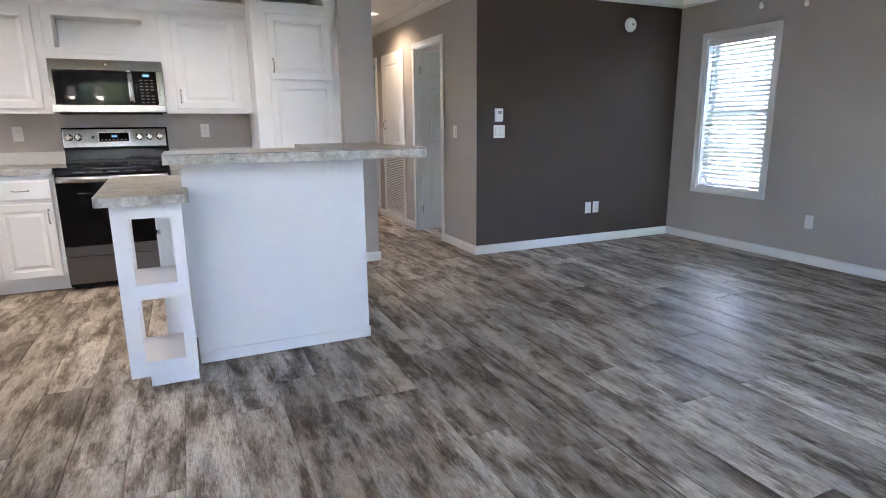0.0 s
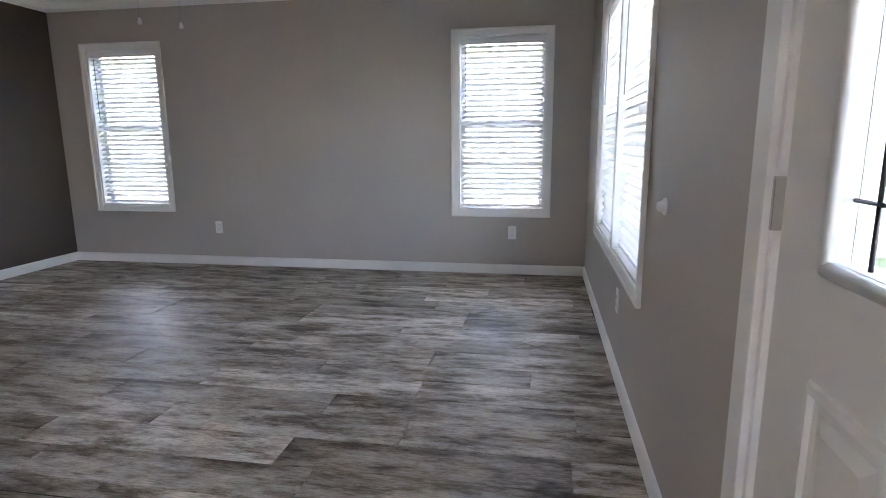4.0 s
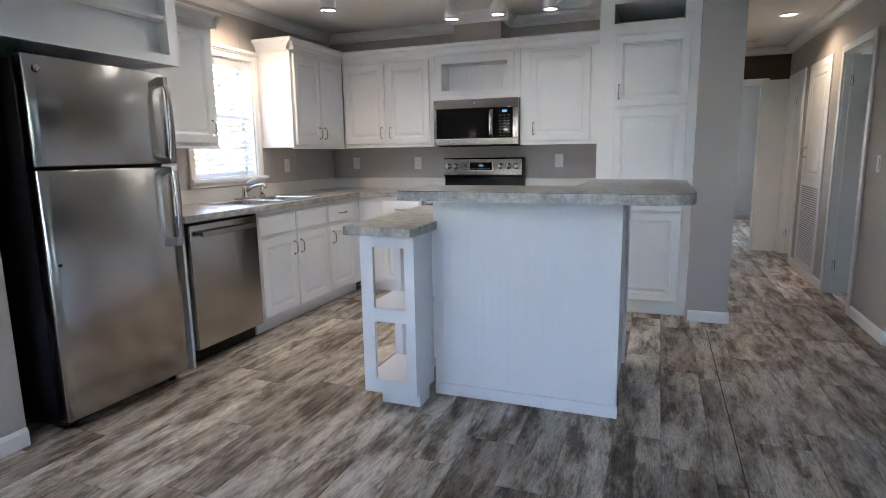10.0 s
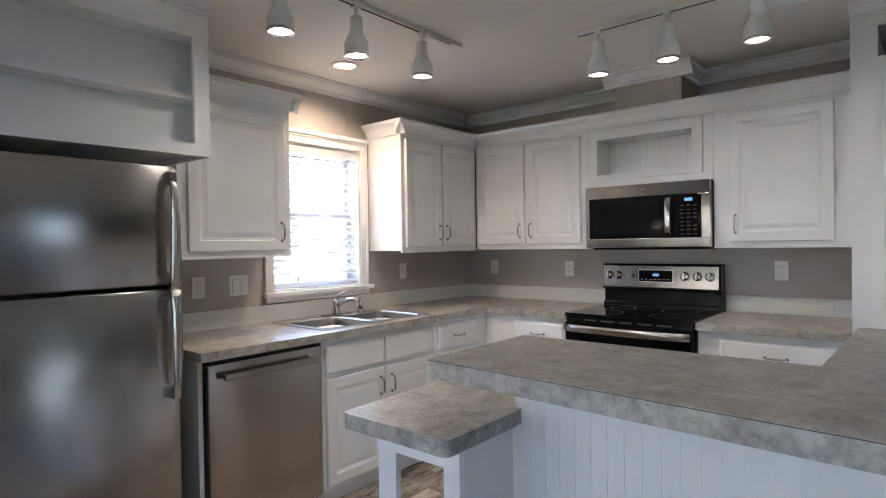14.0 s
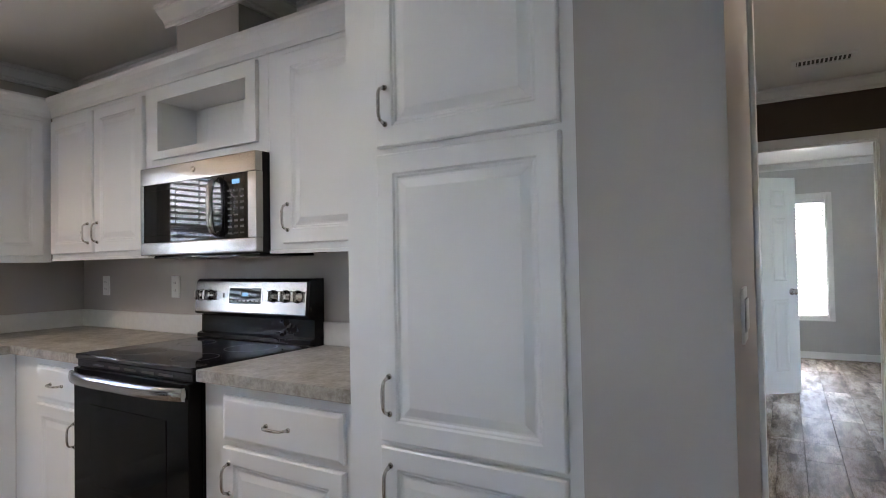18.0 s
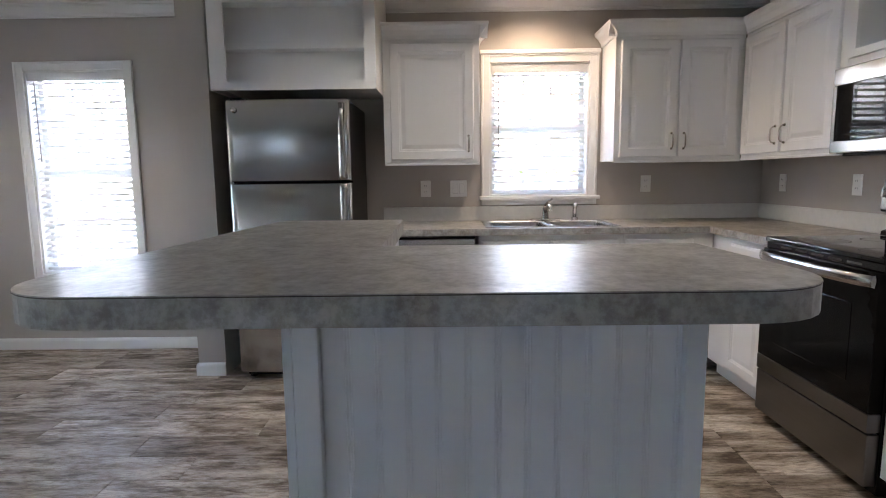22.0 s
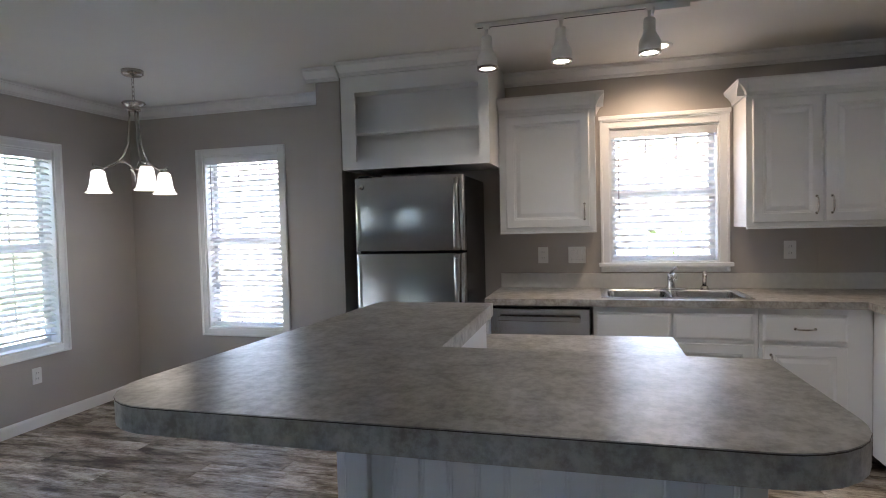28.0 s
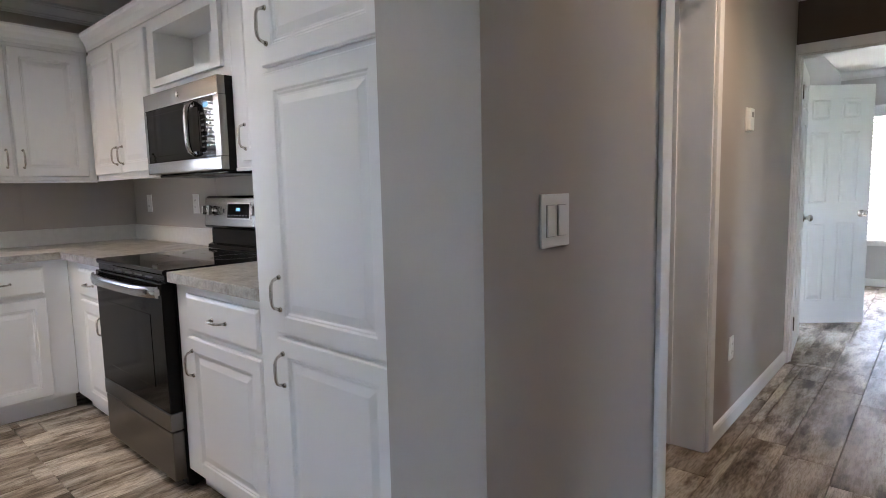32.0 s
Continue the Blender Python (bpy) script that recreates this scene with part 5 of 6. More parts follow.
# ---- lights ----
def chandelier():
    ob = thing("chandelier", "brushed nickel three-light chandelier with frosted bell shades, lit", "chandelier", (-0.73, 0.597, 0))
    part("canopy", lathe(bmesh.new(), [(0.0, 2.408), (0.065, 2.408), (0.066, 2.385), (0.05, 2.372), (0.012, 2.366), (0.0, 2.36)]), M_NICKEL, ob)
    for k in range(5):
        z = 2.345 - k * 0.028
        pts = [(0.009 * math.cos(q * math.pi / 6) * (1 if k % 2 else 0), 0.009 * math.cos(q * math.pi / 6) * (0 if k % 2 else 1), z + 0.018 * math.sin(q * math.pi / 6)) for q in range(13)]
        part("chain_link", tube(bmesh.new(), pts, 0.0022, 6), M_NICKEL, ob)
    part("collar", lathe(bmesh.new(), [(0.0, 2.215), (0.02, 2.213), (0.066, 2.206), (0.070, 2.196), (0.045, 2.180), (0.036, 2.168), (0.040, 2.160), (0.040, 2.150), (0.0, 2.146)]), M_NICKEL, ob)
    part("finial", lathe(bmesh.new(), [(0.0, 1.775), (0.03, 1.777), (0.048, 1.783), (0.03, 1.765), (0.014, 1.74), (0.012, 1.72), (0.014, 1.705), (0.006, 1.685), (0.0, 1.675)]), M_NICKEL, ob)
    for k, a in enumerate((57, 177, 297)):
        c, s = math.cos(radians(a)), math.sin(radians(a))

        def P(r, z):
            return (r * c, r * s, z + 0.01 - (0.035 if 0 < z < 2.0 else 0))
        arm = part("arm", tube(bmesh.new(), [P(0.028, 2.15), P(0.032, 2.06), P(0.045, 1.97), P(0.075, 1.89), P(0.13, 1.835), P(0.19, 1.812), P(0.235, 1.818), P(0.26, 1.835)], 0.0065, 8), M_NICKEL, ob)
        part("scroll", tube(bmesh.new(), [P(0.02, 1.775), P(0.03, 1.82), P(0.07, 1.848), P(0.12, 1.845), P(0.17, 1.825), P(0.205, 1.812)], 0.0055, 8), M_NICKEL, arm)
        part("cup", lathe(bmesh.new(), [(0.0, 1.812), (0.014, 1.81), (0.034, 1.802), (0.034, 1.796), (0.0, 1.795)], P(0.228, -0.035)), M_NICKEL, arm)
        part("shade", lathe(bmesh.new(), [(0.03, 1.794), (0.040, 1.786), (0.045, 1.75), (0.052, 1.705), (0.064, 1.668), (0.078, 1.652), (0.075, 1.654), (0.060, 1.672), (0.048, 1.708), (0.041, 1.75), (0.036, 1.782), (0.03, 1.790)], P(0.228, -0.035)), M_SHADE, arm, "lit frosted glass bell shade")
        d = bpy.data.lights.new("chandelier_lamp", "POINT")
        d.energy, d.shadow_soft_size, d.color = 0.12, 0.03, (1.0, 0.88, 0.74)
        new("chandelier_lamp", d).location = Vector((-0.73, 0.597, 0)) + Vector(P(0.228, 1.655))
    return ob


chandelier()


TRACK_W = 0.18


def spot(ob, x, y, z, turn=0):
    part("stem", tube(bmesh.new(), [(x, y, z), (x, y, z - 0.055)], 0.008, 8), M_TRACK, ob)
    part("adapter", boxes((x - 0.016, y - 0.016, z - 0.012, x + 0.016, y + 0.016, z + 0.012), bevel=0.002), M_TRACK, ob)
    h = part("lamp_head", lathe(bmesh.new(), [(0.0, -0.045), (0.024, -0.047), (0.028, -0.055), (0.029, -0.11), (0.034, -0.125), (0.048, -0.15), (0.053, -0.165), (0.053, -0.215), (0.050, -0.215), (0.049, -0.17)], (x, y, z)), M_TRACK, ob)
    part("chrome_ring", lathe(bmesh.new(), [(0.0535, -0.206), (0.0545, -0.210), (0.053, -0.219), (0.045, -0.217), (0.045, -0.206)], (x, y, z)), M_NICKEL, h)
    d = bpy.data.lights.new("track_lamp", "SPOT")
    d.energy, d.spot_size, d.spot_blend, d.shadow_soft_size, d.color = TRACK_W, radians(110), 0.8, 0.04, (1.0, 0.92, 0.82)
    new("track_lamp", d).location = (x, y, z - 0.225)
    part("bulb", lathe(bmesh.new(), [(0.0, -0.212), (0.025, -0.210), (0.044, -0.200), (0.044, -0.18)], (x, y, z)), M_BULB, h, "lit spot bulb")


def track(axis, fixed, a, b, heads, label):
    ob = thing("track_light", label, "track light", (0, 0, 0), group="ceiling track lights")
    z = ZC - 0.001
    if axis == "y":
        part("rail", boxes((fixed - 0.017, a, z - 0.02, fixed + 0.017, b, z), bevel=0.002), M_TRACK, ob)
        part("feed_box", boxes((fixed - 0.035, b - 0.28, z - 0.045, fixed + 0.035, b - 0.12, z - 0.0205), bevel=0.004), M_TRACK, ob)
        part("slot", boxes((fixed - 0.006, a + 0.01, z - 0.0212, fixed + 0.006, b - 0.3, z - 0.0203)), M_SLOT, ob)
    else:
        part("rail", boxes((a, fixed - 0.017, z - 0.02, b, fixed + 0.017, z), bevel=0.002), M_TRACK, ob)
        part("slot", boxes((a + 0.01, fixed - 0.006, z - 0.0212, b - 0.01, fixed + 0.006, z - 0.0203)), M_SLOT, ob)
    for h in heads:
        spot(ob, *((fixed, h) if axis == "y" else (h, fixed)), z - 0.02)
    return ob


track("y", -0.65, 2.86, 4.02, (2.92, 3.30, 3.72), "white ceiling track with three lit spot heads")
track("x", 4.30, -0.12, 1.05, (0.0, 0.335, 0.70), "white ceiling track with three lit spot heads")


def pendant(x, y):
    ob = thing("pendant_light", "frosted white glass pendant light with a nickel cap over the bar", "pendant light", (x, y, 0))
    part("canopy", lathe(bmesh.new(), [(0.0, ZC - 0.001), (0.06, ZC - 0.001), (0.058, ZC - 0.016), (0.02, ZC - 0.03), (0.0, ZC - 0.03)]), M_NICKEL, ob)
    part("stem", tube(bmesh.new(), [(0, 0, ZC - 0.03), (0, 0, 2.145)], 0.006, 8), M_NICKEL, ob)
    part("cap", lathe(bmesh.new(), [(0.0, 2.150), (0.014, 2.148), (0.022, 2.135), (0.030, 2.128), (0.031, 2.112), (0.0, 2.111)]), M_NICKEL, ob)
    part("shade", lathe(bmesh.new(), [(0.03, 2.110), (0.038, 2.104), (0.050, 2.06), (0.064, 2.0), (0.080, 1.955), (0.085, 1.942), (0.082, 1.943), (0.060, 2.0), (0.046, 2.06), (0.034, 2.10)]), M_FROST, ob, "frosted white glass bell shade")


pendant(1.0, 3.25)


def can_light(x, y, watts=0.75):
    ob = thing("recessed_light", "round white recessed ceiling light, lit warm", "ceiling light", (x, y, ZC - 0.001))
    part("trim_ring", lathe(bmesh.new(), [(0.060, 0.0), (0.085, 0.0), (0.083, -0.006), (0.066, -0.008), (0.060, -0.002)]), M_TRIM, ob)
    part("lens", lathe(bmesh.new(), [(0.0, -0.003), (0.0598, -0.002)]), M_CAN, ob)
    d = bpy.data.lights.new("recessed_lamp", "SPOT")
    d.energy, d.spot_size, d.spot_blend, d.shadow_soft_size, d.color = watts, radians(150), 0.7, 0.05, (1.0, 0.76, 0.54)
    lamp = new("recessed_lamp", d)
    lamp.location = (x, y, ZC - 0.03)


can_light(-1.36, 3.83, 1.3)
can_light(2.43, 6.35, 1.25)


def vent(x, y, w, d):
    ob = thing("ceiling_vent", "white slotted ceiling air register", "vent", (x, y, ZC - 0.001))
    part("frame", boxes((-w / 2, -d / 2, -0.01, w / 2, -d / 2 + 0.025, 0), (-w / 2, d / 2 - 0.025, -0.01, w / 2, d / 2, 0), (-w / 2, -d / 2 + 0.025, -0.01, -w / 2 + 0.025, d / 2 - 0.025, 0), (w / 2 - 0.025, -d / 2 + 0.025, -0.01, w / 2, d / 2 - 0.025, 0)), M_TRIM, ob)
    part("backing", boxes((-w / 2 + 0.025, -d / 2 + 0.025, -0.002, w / 2 - 0.025, d / 2 - 0.025, -0.0005)), M_SLOT, ob)
    n = int((w - 0.05) / 0.022)
    for k in range(n):
        u = -w / 2 + 0.03 + k * 0.022
        part("slat", boxes((u, -d / 2 + 0.025, -0.009, u + 0.008, d / 2 - 0.025, -0.0025)), M_TRIM, ob)


vent(2.22, 7.6, 0.32, 0.16)
vent(1.22, 4.55, 0.36, 0.16)
vent(2.2, 10.2, 0.32, 0.16)


# ---- hall doors ----
def casing(name, side, u0, u1, z1, plane, label, deep=0.1):
    at, turn = {"hw": ((HW2, u0, 0), 90), "he": ((HE, u1, 0), -90), "end": ((u0, plane, 0), 0)}[side]
    ob = thing(name, label, "door", at, turn, kind="structure")
    w, c = u1 - u0, 0.06
    part("door_frame", boxes((-c, -0.016, 0.003, 0.0, 0.0, z1 + c), (w, -0.016, 0.003, w + c, 0.0, z1 + c), (0.0, -0.016, z1, w, 0.0, z1 + c), bevel=0.004), M_TRIM, ob, "white moulded casing")
    part("jamb", boxes((0.0, 0.0, 0.003, 0.014, deep, z1), (w - 0.014, 0.0, 0.003, w, deep, z1), (0.014, 0.0, z1 - 0.014, w - 0.014, deep, z1), (0.014, deep - 0.055, 0.003, 0.024, deep - 0.042, z1 - 0.014), (w - 0.024, deep - 0.055, 0.003, w - 0.014, deep - 0.042, z1 - 0.014)), M_TRIM, ob)
    return ob, w


def six_panel(w, h, parent):
    """Door leaf in its own frame: x 0..w from the hinge, thickness along y, front at y = 0."""
    leaf = part("leaf", boxes((0, 0, 0.012, w, 0.034, h), bevel=0.002), M_DOOR, parent, "white six-panel leaf")
    m, s = 0.105, 0.09
    pw = (w - 2 * m - s) / 2
    for z0, z1 in ((0.20, 0.86), (1.02, 1.60), (1.70, h - 0.11)):
        for x in (m, m + pw + s):
            for y, sg in ((0.0, 1), (0.034, -1)):
                bm = rings(bmesh.new(), x, z0, x + pw, z1, [(0, 0.0005), (0.002, -0.004), (0.012, -0.005), (0.018, -0.0005), (0.03, -0.0005), (0.05, -0.005)], 0.0006)
                if sg < 0:
                    bmesh.ops.transform(bm, matrix=Matrix.Diagonal((1, -1, 1, 1)), verts=bm.verts)
                    bmesh.ops.reverse_faces(bm, faces=bm.faces)
                p = part("panel", bm, M_DOOR, leaf)
                p.location.y = y
    for y, sg in ((0.0, -1), (0.034, 1)):
        part("door_knob", lathe(bmesh.new(), [(0.0, sg * 0.062), (0.016, sg * 0.06), (0.026, sg * 0.048), (0.026, sg * 0.04), (0.013, sg * 0.025), (0.012, sg * 0.01), (0.03, sg * 0.006), (0.031, 0.0)], (w - 0.065, y, 0.93), 20, "y"), M_NICKEL, leaf)
    for z in (0.25, 1.78):
        part("hinge", boxes((-0.016, -0.008, z - 0.045, 0.004, 0.006, z + 0.045), bevel=0.001), M_HINGE, leaf)
    return leaf


d2, w2 = casing("door_2", "he", HD[0][0], HD[0][1], 2.0, None, "white hall door standing ajar into a side room")
six_panel(w2 - 0.03, 1.975, d2).matrix_basis = pose(0.016, 0.06, 0, 0, 0, 88)
d3, w3 = casing("door_3", "he", HD[1][0], HD[1][1], 2.0, None, "white hall door standing open into a side room")
six_panel(w3 - 0.03, 1.975, d3).matrix_basis = pose(0.016, 0.06, 0, 0, 0, 84)
d4, w4 = casing("door_4", "hw", WDH[0], WDH[1], 2.0, None, "white hall door opening with the door swung inside", 0.2)
six_panel(0.70, 1.975, d4).matrix_basis = pose(0.05, 0.205, 0, 0, 0, 90)
part("strike_plate", boxes((0.0125, 0.035, 0.985, 0.0148, 0.06, 1.045), bevel=0.0006), M_HINGE, d4)
part("door_frame", boxes((-0.06, HW2 - HW - 0.016, 0.003, 0.012, HW2 - HW - 0.0005, 2.06), bevel=0.004), M_TRIM, d4, "white moulded casing")
part("end_board", boxes((0.0005, HW2 - HW, 0.003, 0.012, -0.017, 2.06)), M_TRIM, d4)
d5, w5 = casing("door_5", "end", BD[0], BD[1], 2.0, YH, "white bedroom door standing open")
part("filler_board", boxes((w5 + 0.0605, -0.012, 0.003, HE - BD[0] - 0.002, -0.0005, 2.04), bevel=0.002), M_TRIM, d5)
six_panel(w5 - 0.03, 1.975, d5).matrix_basis = pose(0.016, 0.105, 0, 0, 0, 96)


closet = thing("closet_door", "white six-panel closet door standing ajar in the bedroom", "door", (1.63, 9.33, 0), 41)
six_panel(0.61, 1.975, closet)


def louver_closet():
    ob = thing("utility_door", "white utility closet door with a louvred return air grille", "door", (HE, 7.08, 0), -90)
    w = 0.74
    part("frame", boxes((-0.02, -0.012, 0.09, 0.05, -0.001, 2.05), (w - 0.05, -0.012, 0.09, w + 0.02, -0.001, 2.05), (0.05, -0.012, 1.98, w - 0.05, -0.001, 2.05), (0.05, -0.012, 0.09, w - 0.05, -0.001, 0.13), (0.05, -0.012, 0.87, w - 0.05, -0.001, 0.93), bevel=0.002), M_TRIM, ob)
    part("upper_panel", rings(bmesh.new(), 0.05, 0.93, w - 0.05, 1.98, [(0, -0.002), (0.0, -0.009), (0.06, -0.010), (0.07, -0.004), (0.10, -0.009)], -0.001), M_DOOR, ob)
    part("grille_backing", boxes((0.05, -0.0035, 0.13, w - 0.05, -0.001, 0.87)), M_GREYTOE, ob)
    for k in range(34):
        z = 0.138 + k * 0.0215
        part("louver", boxes((0.05, -0.011, z, w - 0.05, -0.004, z + 0.011)), M_TRIM, ob)
    pull(ob, 0.09, -0.01, 1.2)


louver_closet()


# ---- living room ceiling fan pulls ----
def fan():
    ob = thing("ceiling_fan", "white ceiling fan with hanging pull chains", "ceiling fan", (3.42, 2.13, 0))
    part("canopy", lathe(bmesh.new(), [(0.0, ZC - 0.001), (0.075, ZC - 0.001), (0.07, ZC - 0.04), (0.03, ZC - 0.055), (0.0, ZC - 0.055)]), M_TRIM, ob)
    part("motor", lathe(bmesh.new(), [(0.0, 2.34), (0.08, 2.335), (0.12, 2.31), (0.125, 2.24), (0.10, 2.21), (0.06, 2.19), (0.06, 2.14), (0.0, 2.135)]), M_TRIM, ob)
    part("downrod", tube(bmesh.new(), [(0, 0, ZC - 0.05), (0, 0, 2.335)], 0.012, 8), M_TRIM, ob)
    for k in range(5):
        a = radians(20 + 72 * k)
        bl = part("blade", boxes((0.16, -0.06, -0.004, 0.60, 0.06, 0.004), bevel=0.003), M_TRIM, ob)
        bl.matrix_basis = pose(0, 0, 2.255, 0, 0, 20 + 72 * k) @ pose(0, 0, 0, 11)
        part("bracket", boxes((0.10, -0.02, -0.010, 0.19, 0.02, -0.0045), bevel=0.002), M_NICKEL, bl)
    for x, y, z in ((0.07, -0.06, 1.83), (-0.07, 0.10, 1.835)):
        part("pull_chain", tube(bmesh.new(), [(x, y, 2.20), (x, y, z)], 0.0008, 5), M_NICKEL, ob)
        part("pull_knob", lathe(bmesh.new(), [(0.0, 0.0), (0.005, -0.003), (0.013, -0.026), (0.010, -0.036), (0.0, -0.04)], (x, y, z), 12), M_PLATE, ob)


fan()


# ---- outdoors ----
M_GRASS = plain("mown_grass", (0.07, 0.10, 0.035), 0.9, 0, 0.3, 6, 0.3)
M_CONC = plain("pale_concrete", (0.62, 0.61, 0.59), 0.85, 0, 0.1, 8, 0.2)
M_SIDING = plain("pale_vinyl_siding", (0.78, 0.78, 0.77), 0.6, 0, 0.03, 5)
M_ROOFS = plain("pale_grey_roof", (0.50, 0.49, 0.48), 0.9, 0, 0.2, 20)
M_BRICKW = plain("pinkish_lattice_paint", (0.36, 0.22, 0.19), 0.8, 0, 0.1, 12)
M_BARK = plain("bark", (0.13, 0.095, 0.07), 0.9, 0, 0.2, 20, 0.4)
M_LEAF = plain("green_leaf", (0.16, 0.21, 0.06), 0.5, 0, 0.35, 3)
tagged(part("ground", boxes((-900, -900, -0.95, 900, 900, -0.60)), M_GRASS), "mown green lawn around the home", "ground", kind="structure")
tagged(part("pavement", boxes((-8.6, -40, -0.598, -3.4, 40, -0.585)), M_CONC), "pale concrete drive beside the home", "pavement", kind="structure")
tagged(part("road", boxes((-60, -9.5, -0.598, 60, -5.5, -0.583)), M_CONC), "pale street in front of the home", "road", kind="structure")


def neighbour(at, turn, L, label):
    ob = thing("house", label, "house", at, turn)
    part("wall", boxes((-L / 2, 0, -0.6, L / 2, 6, 2.5)), M_SIDING, ob)
    for k in range(16):
        part("siding_board", boxes((-L / 2, -0.02, -0.3 + k * 0.175, L / 2, -0.001, -0.14 + k * 0.175)), M_SIDING, ob)
    part("skirting", boxes((-L / 2, -0.03, -0.6, L / 2, -0.001, -0.31)), M_BRICKW, ob)
    bm = bmesh.new()
    a = [bm.verts.new(c) for c in ((-L / 2 - 0.3, -0.4, 2.5), (-L / 2 - 0.3, 6.4, 2.5), (-L / 2 - 0.3, 3, 3.7))]
    b = [bm.verts.new(c) for c in ((L / 2 + 0.3, -0.4, 2.5), (L / 2 + 0.3, 6.4, 2.5), (L / 2 + 0.3, 3, 3.7))]
    for i in range(3):
        bm.faces.new((a[i], a[(i + 1) % 3], b[(i + 1) % 3], b[i]))
    bm.faces.new(a), bm.faces.new(b)
    bmesh.ops.recalc_face_normals(bm, faces=bm.faces)
    part("roof", bm, M_ROOFS, ob)
    for x in (-L * 0.32, -L * 0.05, L * 0.28):
        win = part("window", boxes((x, -0.05, 0.5, x + 0.9, -0.021, 1.9)), M_TRIM, ob)
        part("pane", boxes((x + 0.06, -0.056, 0.56, x + 0.84, -0.051, 1.84)), M_CONC, win, "window with a pale drawn shade")


neighbour((-9.0, 2.0, 0), 90, 16, "pale siding manufactured home next door")
neighbour((9.5, 2.0, 0), -90, 16, "pale siding manufactured home next door")
neighbour((1.0, -16.0, 0), 180, 15, "pale siding manufactured home across the street")


def foliage(bm, centre, radius, count, size, rng, squash=1.0):
    for _ in range(count):
        d = Vector((rng.gauss(0, 1), rng.gauss(0, 1), rng.gauss(0, 1))).normalized() * radius * rng.uniform(0.35, 1.05)
        d.z *= squash
        p = Vector(centre) + d
        q = Euler((rng.uniform(0, 6), rng.uniform(0, 6), rng.uniform(0, 6))).to_matrix()
        s = size * rng.uniform(0.6, 1.3)
        vs = [bm.verts.new(p + q @ Vector(c) * s) for c in ((-0.5, 0, 0), (0, -0.25, 0.06), (0.5, 0, 0), (0, 0.25, 0.06))]
        bm.faces.new(vs)


def bush(x, y, r, seed):
    ob = thing("bush", "green leafy shrub beside the home", "bush", (x, y, -0.58), group="shrubs")
    rng = random.Random(seed)
    bm = bmesh.new()
    for k in range(5):
        a = rng.uniform(0, 6.28)
        tube(bm, [(0, 0, 0), (0.1 * math.cos(a), 0.1 * math.sin(a), r * 0.6), (0.3 * r * math.cos(a), 0.3 * r * math.sin(a), r * 1.5)], [0.02, 0.015, 0.006], 5)
    part("stems", bm, M_BARK, ob)
    bm = bmesh.new()
    foliage(bm, (0, 0, r * 1.2), r, 900, 0.09, rng, 1.1)
    part("leaves", bm, M_LEAF, ob)


for i, (x, y, r) in enumerate(((-3.3, 4.35, 0.85), (-3.6, 3.7, 0.62), (-3.3, 5.4, 0.75))):
    bush(x, y, r, i)


def tree(x, y, h, seed):
    ob = thing("tree", "green leafy shade tree in the yard", "tree", (x, y, -0.6), group="yard trees")
    rng = random.Random(seed)
    bm = bmesh.new()
    tube(bm, [(0, 0, 0), (0.05, 0.02, h * 0.3), (0.0, 0.08, h * 0.6)], [0.16, 0.12, 0.07], 9)
    tips = []
    for k in range(7):
        a, z = k * 0.9 + rng.uniform(-0.3, 0.3), h * rng.uniform(0.32, 0.55)
        e = (h * 0.26 * math.cos(a), h * 0.26 * math.sin(a), z + h * 0.25)
        tube(bm, [(0.03, 0.03, z), (e[0] * 0.5, e[1] * 0.5, z + h * 0.15), e], [0.06, 0.04, 0.015], 6)
        tips.append(e)
    part("trunk", bm, M_BARK, ob)
    bm = bmesh.new()
    for e in tips + [(0, 0, h * 0.85), (0.3, 0.3, h * 0.7)]:
        foliage(bm, e, h * 0.17, 420, 0.16, rng, 0.8)
    part("crown", bm, M_LEAF, ob)


for i, (x, y, h) in enumerate(((-2.6, -12.5, 4.2), (8.5, -14, 4.5))):
    tree(x, y, h, 20 + i)


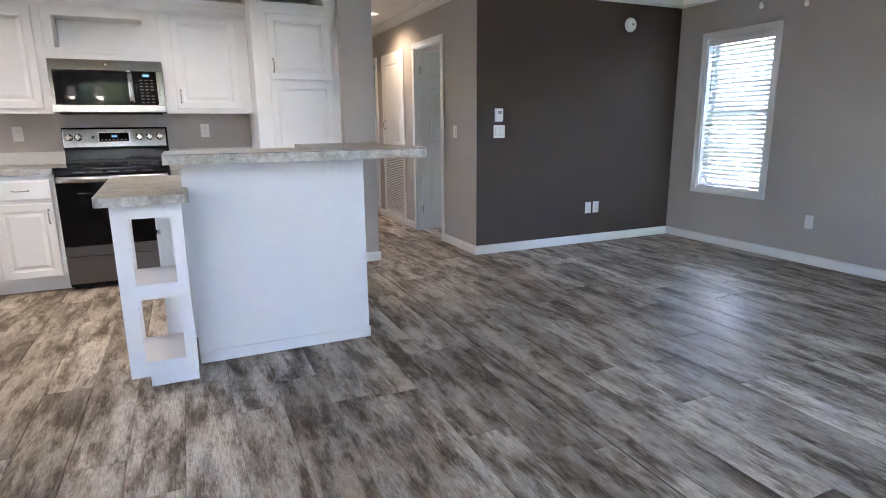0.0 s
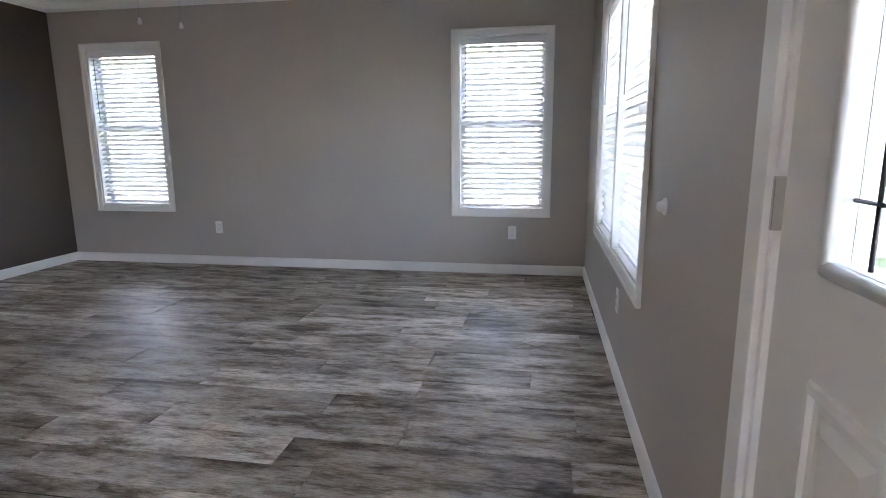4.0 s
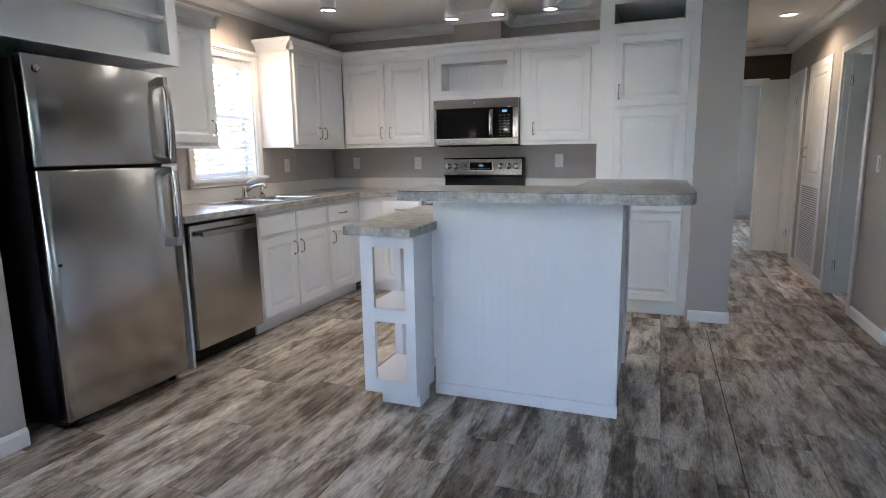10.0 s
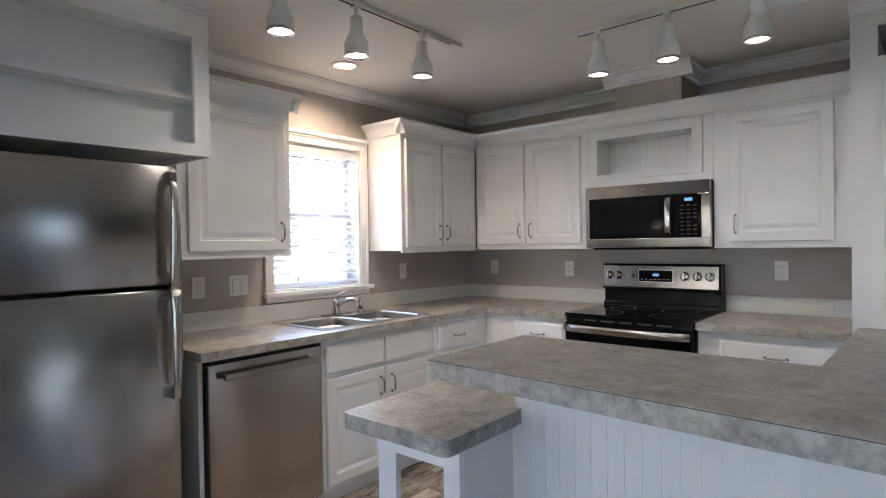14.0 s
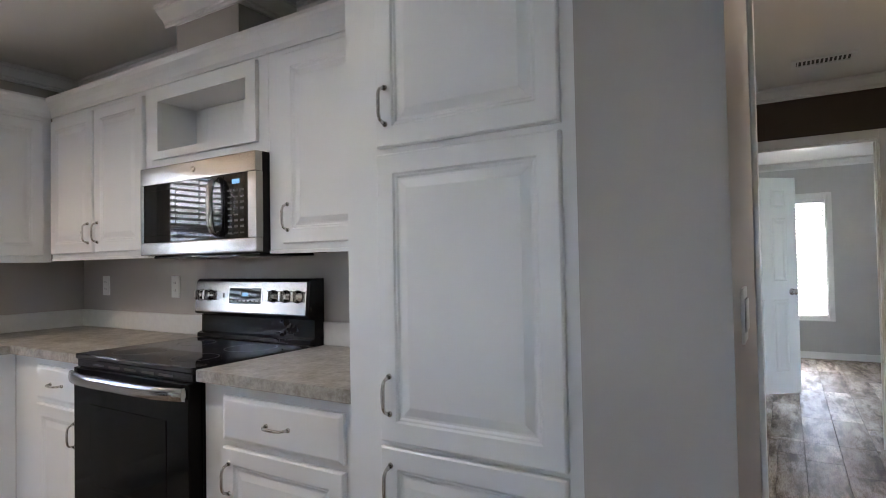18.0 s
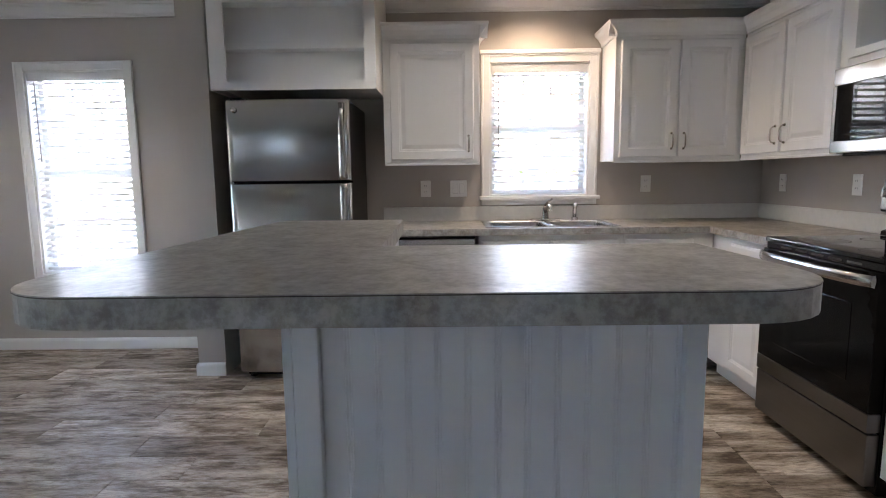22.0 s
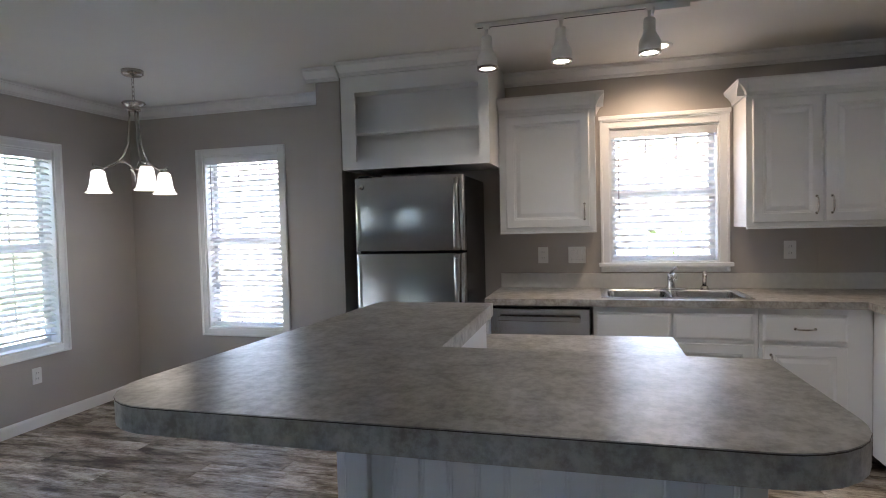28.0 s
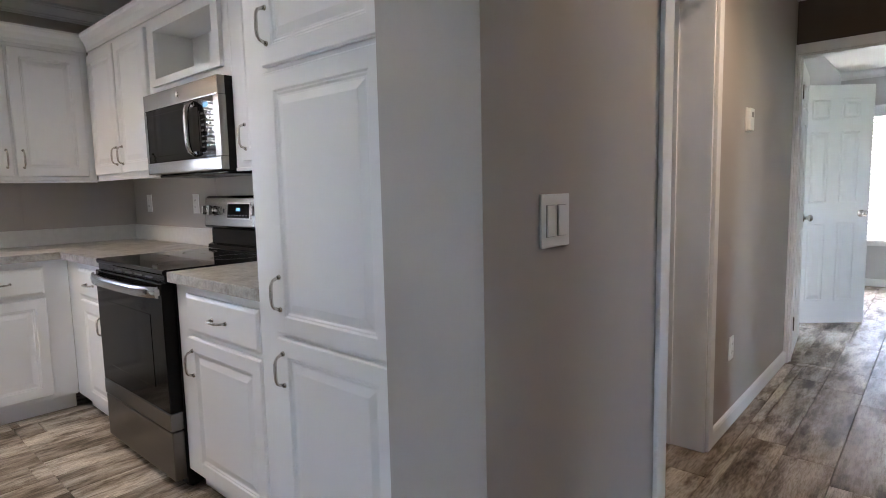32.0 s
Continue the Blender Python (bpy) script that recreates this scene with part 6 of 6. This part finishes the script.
# ---- floor planks ----
tagged(part("subfloor", boxes((XW - WT, YS - WT, -0.14, XE + WT, YB + WT, -0.012)), M_SEAM), "dark subfloor under the planks", "floor", kind="structure")
floor = thing("floor", "grey-brown weathered wood-look vinyl plank floor", "floor", (0, 0, 0), kind="structure")
PW, PL = 0.197, 1.07
plank_meshes = {}


def plank_mesh(L, W):
    key = (round(L, 2), round(W, 3))
    if key not in plank_meshes:
        me = bpy.data.meshes.new("plank")
        bm = bmesh.new()
        g, e = 0.0010, 0.0022
        rings_ = [(-W / 2 + g, W / 2 - g, -L / 2 + g, L / 2 - g, -0.0015), (-W / 2 + g + e, W / 2 - g - e, -L / 2 + g + e, L / 2 - g - e, 0.0)]
        lo = [bm.verts.new((x, y, -0.011)) for x, y in ((rings_[0][0], rings_[0][2]), (rings_[0][1], rings_[0][2]), (rings_[0][1], rings_[0][3]), (rings_[0][0], rings_[0][3]))]
        loops = [lo] + [[bm.verts.new((x, y, z)) for x, y in ((a, c), (b, c), (b, d), (a, d))] for a, b, c, d, z in rings_]
        for p, q in zip(loops, loops[1:]):
            for i in range(4):
                bm.faces.new((p[i], p[(i + 1) % 4], q[(i + 1) % 4], q[i]))
        bm.faces.new(loops[-1])
        bm.to_mesh(me)
        bm.free()
        me.materials.append(M_FLOOR)
        plank_meshes[key] = me
    return plank_meshes[key]


rng = random.Random(5)


def lay(x0, x1, y0, y1):
    x = 2.66 - PW * math.ceil((2.66 - x0) / PW)
    while x < x1:
        a, b = max(x, x0), min(x + PW, x1)
        y = y0 - rng.uniform(0, 1) * PL
        while y < y1:
            c, d = max(y, y0), min(y + PL, y1)
            if b - a > 0.01 and d - c > 0.02:
                p = new("plank", plank_mesh(d - c, b - a))
                p.parent = floor
                p.location = ((a + b) / 2, (c + d) / 2, 0)
            y += PL
        x += PW


lay(XW, XE, YS, YD)
lay(XW, HE, YD, YN)
lay(HW, HE, YN, YH)
lay(0.4, 4.2, YH, YB)
lay(HE, 4.6, YD, YH)
lay(0.2, HW, YN, YH)
tagged(part("floor_joint", boxes((1.7745, YS, 0.0005, 1.7795, YD, 0.0025), bevel=0.001), M_SEAM), "dark joint strip running along the plank floor", "floor joint", kind="structure")
